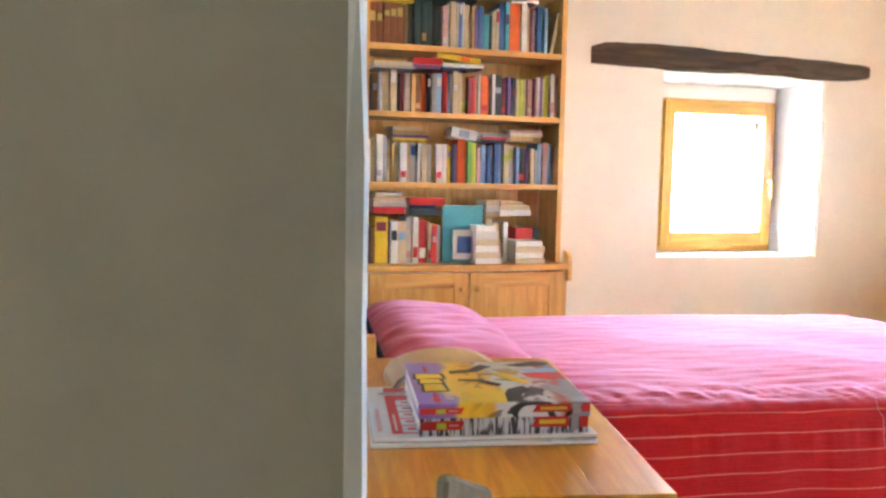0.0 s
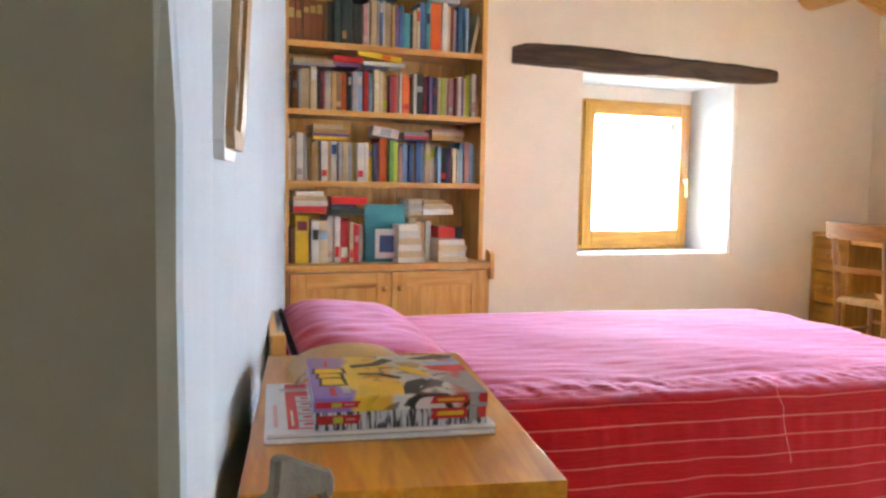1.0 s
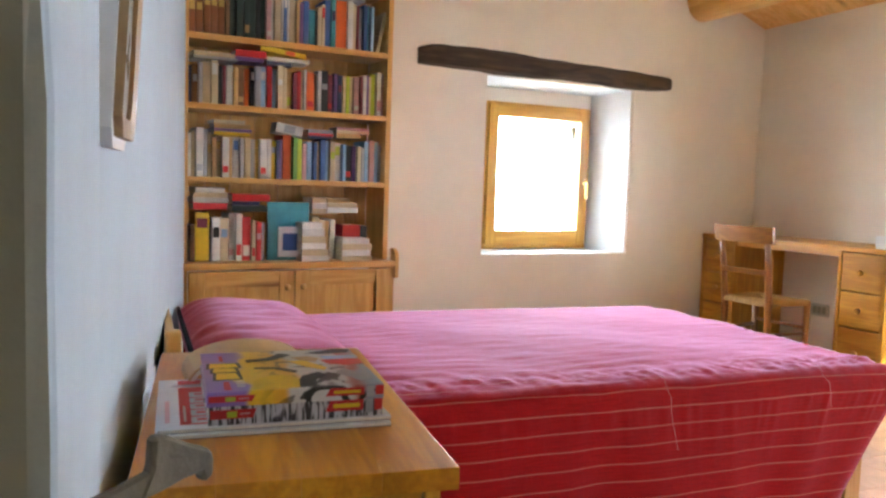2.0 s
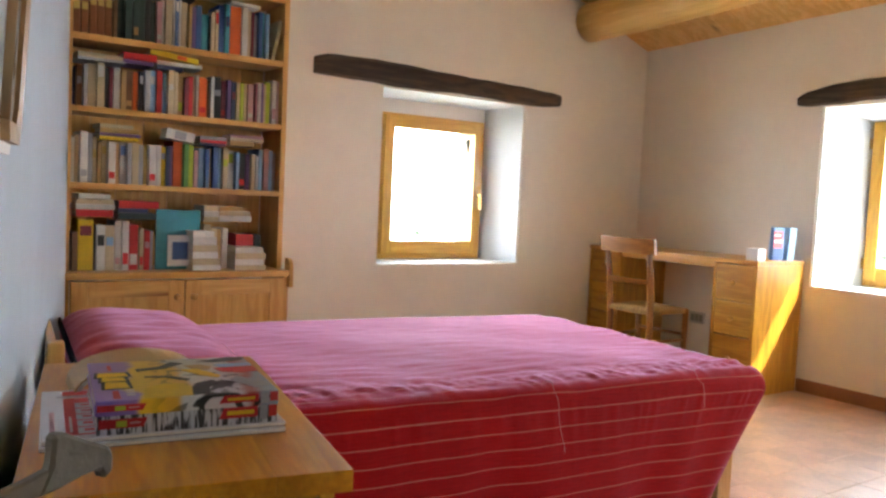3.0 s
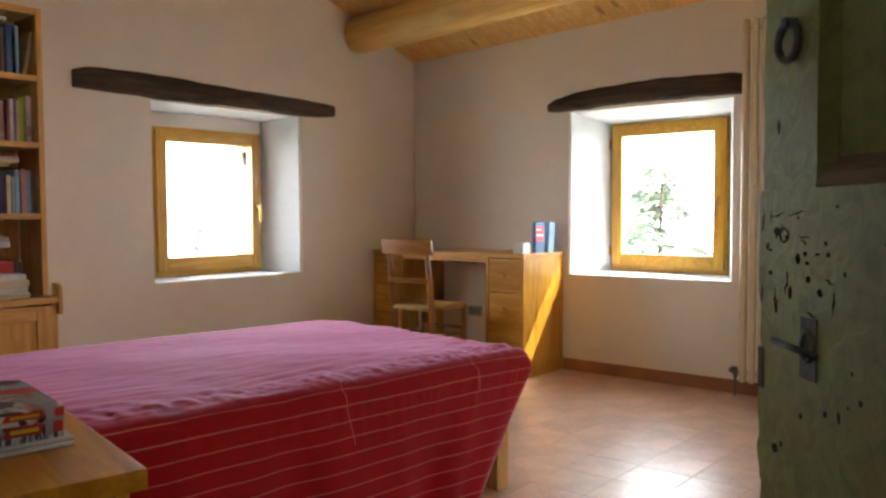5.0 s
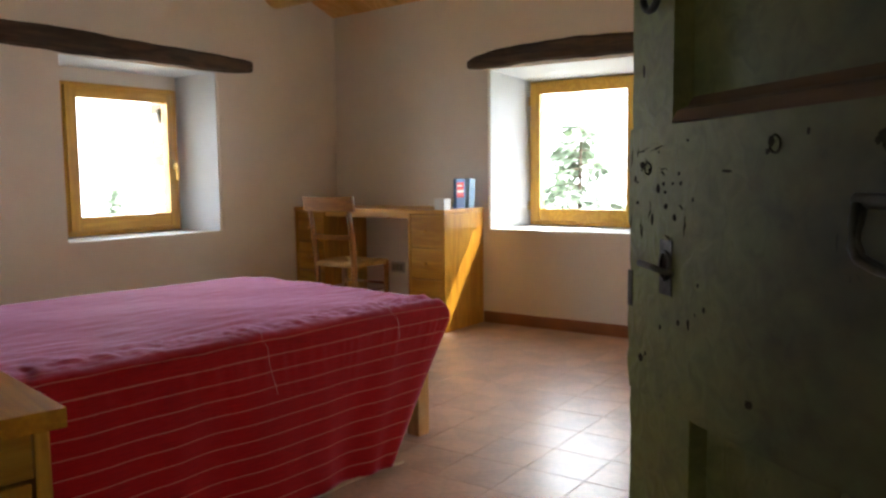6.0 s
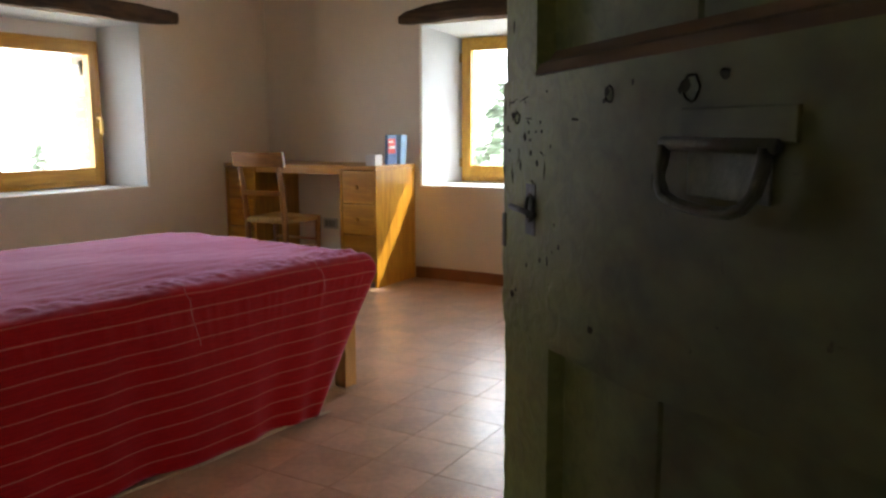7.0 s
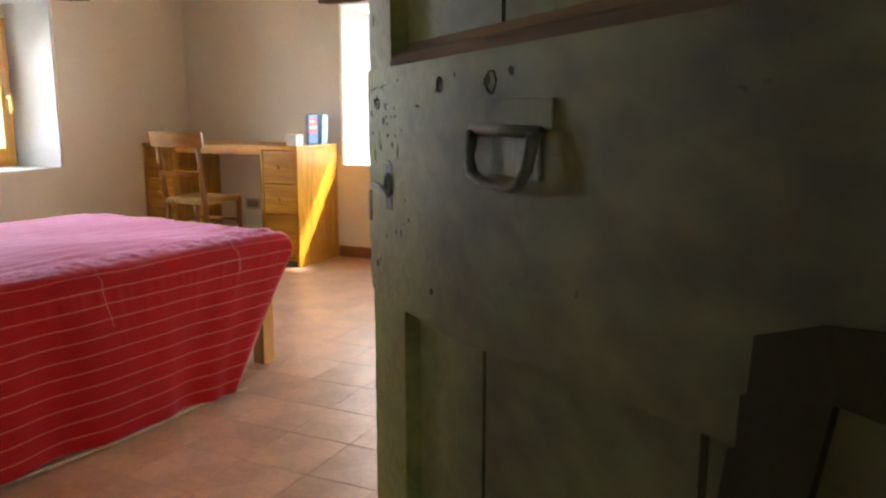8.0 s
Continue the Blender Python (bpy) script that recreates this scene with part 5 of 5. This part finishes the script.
part("loop", bm, IRON, pull, "flattened iron loop", smooth=True)
bm = bmesh.new()
tube(bm, [(0.312, -0.015, 0.978), (0.420, -0.015, 0.978)], 0.0045, 10)
part("pivot", bm, IRON, pull, smooth=True)
# key plate and bolt
kp = bars("key_plate", [(0.066, 0.088, -0.0102, -0.0092, 0.888, 0.936)], IRON, door, "rusted keyhole plate", bevel=0.0004)
bm = bmesh.new()
tube(bm, [(0.03, -0.0115, 0.911), (0.09, -0.0115, 0.908)], 0.003, 8)
part("bolt", bm, IRON, kp, smooth=True)
bm = bmesh.new()
tube(bm, [(0.078 + 0.008 * math.cos(a), -0.0112, 0.914 + 0.012 * math.sin(a)) for a in np.linspace(0, 2 * math.pi, 12, endpoint=False)], 0.002, 6, closed=True)
part("key_ring", bm, IRON, kp, smooth=True)
bars("plate_edge", [(0.004, 0.012, -0.0105, -0.0092, 0.868, 0.902)], IRON, door)


def hole(x, z, rx, rz, seed):
    """An old nail hole or gouge with a ragged rim, drawn as a flat near-black patch."""
    rg_ = random.Random(seed)
    bm = bmesh.new()
    rim, mid = [], []
    for a in np.linspace(0, 2 * math.pi, 11, endpoint=False):
        k_ = rg_.uniform(0.75, 1.2)
        rim.append(bm.verts.new((x + rx * k_ * math.cos(a), -0.0093, z + rz * k_ * math.sin(a))))
        mid.append(bm.verts.new((x + rx * 0.55 * k_ * math.cos(a), -0.0096, z + rz * 0.55 * k_ * math.sin(a))))
    for q in range(11):
        bm.faces.new((rim[q], rim[(q + 1) % 11], mid[(q + 1) % 11], mid[q]))
    bm.faces.new(mid)
    bmesh.ops.recalc_face_normals(bm, faces=bm.faces)
    part("nail_hole", bm, BLACKISH, door)


for k, (x, z, rx, rz) in enumerate(((0.326, 1.014, 0.009, 0.008), (0.32, 1.012, 0.004, 0.004), (0.222, 1.015, 0.006, 0.006), (0.218, 1.008, 0.004, 0.003), (0.168, 0.995, 0.011, 0.0018), (0.366, 1.019, 0.008, 0.005),
                                  (0.03, 1.0, 0.008, 0.006), (0.045, 0.996, 0.005, 0.003), (0.06, 0.98, 0.006, 0.006), (0.07, 0.984, 0.004, 0.003), (0.075, 0.965, 0.005, 0.004), (0.05, 0.952, 0.004, 0.009), (0.09, 0.956, 0.005, 0.005),
                                  (0.02, 0.966, 0.005, 0.003), (0.10, 0.985, 0.004, 0.003), (0.12, 0.972, 0.003, 0.003), (0.29, 0.952, 0.002, 0.009), (0.204, 0.826, 0.008, 0.005), (0.03, 0.822, 0.007, 0.006), (0.04, 0.828, 0.003, 0.004),
                                  (0.14, 0.885, 0.004, 0.004), (0.13, 0.903, 0.003, 0.003), (0.06, 1.012, 0.003, 0.002), (0.11, 1.02, 0.004, 0.002), (0.02, 0.985, 0.004, 0.002), (0.03, 1.085, 0.004, 0.009), (0.26, 1.02, 0.003, 0.004))):
    hole(x, z, rx * 0.65, rz * 0.65, 50 + k)
for k, (x, z, r_) in enumerate(((0.332, 1.013, 0.009), (0.226, 1.013, 0.006), (0.040, 0.998, 0.006))):
    bm = bmesh.new()
    ring_rng = random.Random(300 + k)
    tube(bm, [(x + r_ * ring_rng.uniform(0.85, 1.15) * math.cos(a), -0.0092, z + r_ * 0.9 * ring_rng.uniform(0.85, 1.15) * math.sin(a)) for a in np.linspace(0, 2 * math.pi, 12, endpoint=False)], 0.0009, 5, closed=True)
    part("old_bolt_mark", bm, BLACKISH, door)
crack_rng = random.Random(91)
for k in range(14):
    x, z = 0.004 + 0.11 * crack_rng.random() ** 1.5, crack_rng.uniform(0.93, 1.025)
    a = crack_rng.choice((0.0, 0.0, 1.4)) + crack_rng.uniform(-0.25, 0.25)
    ln = crack_rng.uniform(0.008, 0.028)
    bm = bmesh.new()
    pts = []
    for i in range(5):
        q = (i - 2) / 4 * ln
        pts.append((max(0.003, x + q * math.cos(a) + crack_rng.uniform(-0.0012, 0.0012)), -0.0091, min(1.03, z + q * math.sin(a) + crack_rng.uniform(-0.0015, 0.0015))))
    tube(bm, pts, [0.0003, 0.0006, crack_rng.uniform(0.0006, 0.0011), 0.0005, 0.0003], 5)
    part("paint_crack", bm, BLACKISH, door)
chip_rng = random.Random(77)
for k in range(10):
    x = 0.006 + 0.13 * chip_rng.random() ** 1.6
    z = chip_rng.choice((0.975, 0.96, 0.99, 0.90, 0.87)) + chip_rng.gauss(0, 0.014)
    rx = chip_rng.uniform(0.0010, 0.0028)
    hole(x, min(max(z, 0.80), 1.025), rx, rx * chip_rng.uniform(0.35, 1.8), 200 + k)
# hanging ring on the upper stile
bm = bmesh.new()
tube(bm, [(0.046 + 0.0145 * math.cos(a), -0.012, 1.150 + 0.0145 * math.sin(a)) for a in np.linspace(0, 2 * math.pi, 18, endpoint=False)], 0.0034, 8, closed=True)
part("hanging_ring", bm, IRON, door, "black iron ring", smooth=True)
bm = bmesh.new()
tube(bm, [(0.046, -0.004, 1.165), (0.046, -0.016, 1.165)], 0.004, 8)
part("staple", bm, IRON, door)
# angled timber bracket near the hinges
bm = bmesh.new()
prism(bm, [(0.585, 0.70), (0.60, 0.816), (0.604, 0.84), (0.609, 0.842), (0.61, 0.868), (0.614, 0.870), (0.616, 0.897), (0.65, 0.91), (0.70, 0.918), (0.82, 0.92), (0.82, 0.886), (0.66, 0.881), (0.652, 0.84), (0.64, 0.70)], -0.0135, -0.0095, 1)
part("hinge_bracket", bm, BLACKISH, door, "dark angled timber bracket")

# iron catch on the doorway edge
bm = bmesh.new()
prism(bm, [(0.043, 0.887), (0.050, 0.9005), (0.051, 0.915), (0.0575, 0.915), (0.072, 0.907), (0.083, 0.902), (0.086, 0.897), (0.0855, 0.888), (0.080, 0.885), (0.0777, 0.891), (0.070, 0.891), (0.055, 0.888)], -0.004, 0.004, 1)
bmesh.ops.bevel(bm, geom=bm.edges[:], offset=0.0018, segments=1, affect="EDGES")
ob = part("door_catch", bm, IRON_GREY)
ob.matrix_world = pose(0.433, -0.482, -0.013, 0, 0, 28)
tagged(ob, "grey iron door catch set in the doorway edge", "door catch")
bm = bmesh.new()
prism(bm, [(-0.03, 0.876), (-0.03, 0.888), (0.010, 0.892), (0.040, 0.897), (0.052, 0.8995), (0.052, 0.889), (0.043, 0.887), (0.0095, 0.881)], -0.003, 0.003, 1)
bmesh.ops.bevel(bm, geom=bm.edges[:], offset=0.0012, segments=1, affect="EDGES")
part("shank", bm, IRON_GREY, ob)

# ---- picture on the bed-head wall ----
PM = Matrix.Translation((west(0.095) + 0.004, 0.095, 1.06)) @ Matrix.Rotation(-TILTW, 4, "Z") @ pose(0, 0, 0, 0, 3, 0)
pic = thing("wall_picture", "brown wooden picture frame with canted corners on the wall", "picture", PM)


def octo(w0, w1, z0, z1, c):
    return [(w0 + c, z0), (w1 - c, z0), (w1, z0 + c), (w1, z1 - c), (w1 - c, z1), (w0 + c, z1), (w0, z1 - c), (w0, z0 + c)]


bm = bmesh.new()
o, i_ = octo(-0.075, 0.075, 0.0, 0.34, 0.02), octo(-0.053, 0.053, 0.022, 0.318, 0.015)
o[3], o[4], o[5], o[6] = (0.075, 0.17), (0.04, 0.34), (-0.04, 0.34), (-0.075, 0.17)
i_[3], i_[4], i_[5], i_[6] = (0.053, 0.165), (0.027, 0.318), (-0.027, 0.318), (-0.053, 0.165)
for k in range(8):
    j = (k + 1) % 8
    a = [bm.verts.new((d, p[0], p[1])) for d, p in ((0.0, o[k]), (0.0, o[j]), (0.017, o[j]), (0.017, o[k]))]
    b = [bm.verts.new((d, p[0], p[1])) for d, p in ((0.009, i_[k]), (0.009, i_[j]), (0.014, i_[j]), (0.014, i_[k]))]
    bm.faces.new((a[0], a[1], a[2], a[3]))
    bm.faces.new((a[3], a[2], b[2], b[3]))
    bm.faces.new((b[3], b[2], b[1], b[0]))
bmesh.ops.recalc_face_normals(bm, faces=bm.faces)
back = bmesh.new()
prism(back, [(w * 1.03 - 0.004, z - 0.012) for w, z in o], -0.012, 0.008, 0)
part("backing", back, WHITE, pic, "pale painted backing of the frame")
part("moulding", bm, wood("frame_wood", (0.46, 0.29, 0.13), (0.30, 0.17, 0.07), 2), pic)
bm = bmesh.new()
prism(bm, i_, 0.004, 0.009, 0)
part("print", bm, mat("faded_print", (0.58, 0.54, 0.46), 0.3, var=0.35, scale=18.0, bump=0.0, coat=0.6), pic, "faded brownish print behind glass")

# ---- floor tiles ----
TS = 0.22
tile_rng = random.Random(5)


def tile_mesh(x0, x1, y0, y1, bm):
    z = tile_rng.uniform(-0.0003, 0.0003)
    r = 0.0008
    lo = [(x0, y0), (x1, y0), (x1, y1), (x0, y1)]
    hi = [(x0 + r, y0 + r), (x1 - r, y0 + r), (x1 - r, y1 - r), (x0 + r, y1 - r)]
    a = [bm.verts.new((*p, -0.010)) for p in lo]
    m_ = [bm.verts.new((*p, z - 0.0005)) for p in lo]
    b = [bm.verts.new((*p, z)) for p in hi]
    bm.faces.new(b)
    for i in range(4):
        j = (i + 1) % 4
        bm.faces.new((a[i], a[j], m_[j], m_[i]))
        bm.faces.new((m_[i], m_[j], b[j], b[i]))


floor_ob = bpy.data.objects["floor"]
shared = []
for k in range(6):
    bm = bmesh.new()
    tile_mesh(-TS / 2 + 0.001, TS / 2 - 0.001, -TS / 2 + 0.001, TS / 2 - 0.001, bm)
    shared.append(mesh_of("tile", bm, TILE))
rest = bmesh.new()
for i in range(-20, 13):
    for j in range(-14, 14):
        cx, cy = 2.17 + (i + 0.5) * TS, 0.02 + (j + 0.5) * TS
        if cx < -1.9 or cx > XB + 0.1 or cy < -2.9 or cy > YA + 0.1:
            continue
        if 1.5 < cx < 4.85 and -1.4 < cy < 1.9:
            ob = new("tile", shared[tile_rng.randrange(6)])
            ob.parent = floor_ob
            ob.matrix_basis = Matrix.Translation((cx, cy, 0)) @ Matrix.Rotation(tile_rng.randrange(4) * math.pi / 2 + tile_rng.uniform(-0.004, 0.004), 4, "Z")
        else:
            tile_mesh(cx - TS / 2 + 0.001, cx + TS / 2 - 0.001, cy - TS / 2 + 0.001, cy + TS / 2 - 0.001, rest)
tagged(part("tile", rest, TILE, floor_ob), kind="stuff")

# ---- outdoors ----
GRASS = mat("dry_grass", (0.42, 0.39, 0.27), 0.9, var=0.2, scale=0.6, fine=20.0)
bm = bmesh.new()
prism(bm, [(-900, -900), (900, -900), (900, 900), (-900, 900)], -3.2, -3.0, 2)
structure(part("ground", bm, GRASS), "dry pale grass far below the windows")

# glowing ring all round in place of bright low haze; it also lights the room
HAZE = bpy.data.materials.new("haze")
HAZE.use_nodes = True
hn, hl = HAZE.node_tree.nodes, HAZE.node_tree.links
he = hn.new("ShaderNodeEmission")
he.inputs[0].default_value, he.inputs[1].default_value = (0.92, 0.97, 1.04, 1), 4.4
hl.new(he.outputs[0], hn["Material Output"].inputs[0])
bm = bmesh.new()
ring = [(2.5 + 22 * math.cos(a), 0.5 + 22 * math.sin(a)) for a in np.linspace(0, 2 * math.pi, 48, endpoint=False)]
lo, hi = [bm.verts.new((*p, -3.0)) for p in ring], [bm.verts.new((*p, 12.0)) for p in ring]
for k in range(48):
    bm.faces.new((lo[k], hi[k], hi[(k + 1) % 48], lo[(k + 1) % 48]))
structure(part("backdrop", bm, HAZE), "plain glowing backdrop in place of bright haze, also lighting the room")

# outer reveal of the north window: lime-washed bricks
BRICK = mat("lime_brick", (0.50, 0.38, 0.30), 0.9, var=0.2, scale=9.0, random_tint=0.25, bump=0.4)
br_rng = random.Random(4)
for k in range(13):
    z = 0.66 + k * 0.066
    o = bars("brick", [(3.535 - br_rng.uniform(0.0, 0.008), 3.550, 3.325, 3.505, z, z + 0.056)], BRICK, wall_north, bevel=0.003)

bm = bmesh.new()
prism(bm, [(3.507, 1.406), (3.544, 1.418), (3.544, 1.39), (3.524, 1.326)], 3.39, 3.405, 1)
tagged(part("shutter_hook", bm, IRON), "dark iron shutter hook on the outer window jamb", "hook")

# far paler than fir foliage: the bright haze outside is put into this colour
LEAF_HAZED = mat("hazed_needles", (0.44, 0.52, 0.40), 0.6, var=0.25, scale=3.0, bump=0.0)
BARK = mat("bark", (0.12, 0.085, 0.06), 0.9, var=0.3, scale=12.0)


def conifer(m, seed):
    """A young fir: tapered trunk, whorls of drooping limbs, thousands of needle sprays with gaps."""
    rg_ = random.Random(seed)
    root = thing("fir_tree", "young fir tree outside the window, haze put into its pale colour", "tree", m, "firs in the garden")
    H_ = 4.6
    bm = bmesh.new()
    tube(bm, [(0, 0, 0), (0.03, 0, 1.5), (0.0, 0.02, 3.0), (0, 0, H_)], [0.09, 0.065, 0.035, 0.006], 8)
    part("trunk", bm, BARK, root, smooth=True)
    limbs, verts, faces = bmesh.new(), [], []
    z = 0.8
    while z < H_ - 0.05:
        reach = 0.12 + 0.42 * (H_ - z)
        reach = min(reach, 1.5)
        for q in range(rg_.randrange(2, 5)):
            a = rg_.uniform(0, 2 * math.pi)
            ln = reach * rg_.uniform(0.55, 1.1)
            pts = [Vector((math.cos(a) * ln * t, math.sin(a) * ln * t, z + 0.10 * ln * math.sin(2.4 * t) - 0.22 * ln * t * t)) for t in (0, 0.35, 0.7, 1)]
            tube(limbs, pts, [0.014, 0.010, 0.006, 0.002], 5)
            for w_ in range(int(70 * ln) + 14):
                t = rg_.uniform(0.18, 1.0)
                i = min(2, int(t * 3))
                p = pts[i].lerp(pts[i + 1], t * 3 - i if t < 1 else 1)
                side = a + rg_.choice((-1, 1)) * rg_.uniform(0.5, 1.3)
                L_ = rg_.uniform(0.09, 0.22) * (1.15 - 0.5 * t)
                d = Vector((math.cos(side) * L_, math.sin(side) * L_, rg_.uniform(-0.16, 0.06)))
                nrm = Vector((-d.y, d.x, 0)).normalized() * rg_.uniform(0.02, 0.045)
                b0 = len(verts)
                verts += [p, p + d * 0.5 + nrm, p + d, p + d * 0.5 - nrm + Vector((0, 0, -0.012))]
                faces.append((b0, b0 + 1, b0 + 2, b0 + 3))
        z += rg_.uniform(0.05, 0.13)
    part("limbs", limbs, BARK, root)
    me = bpy.data.meshes.new("crown")
    me.from_pydata([tuple(v) for v in verts], [], faces)
    me.materials.append(LEAF_HAZED)
    cr = new("crown", me)
    cr.parent = root
    tagged(cr, kind="stuff")
    return root


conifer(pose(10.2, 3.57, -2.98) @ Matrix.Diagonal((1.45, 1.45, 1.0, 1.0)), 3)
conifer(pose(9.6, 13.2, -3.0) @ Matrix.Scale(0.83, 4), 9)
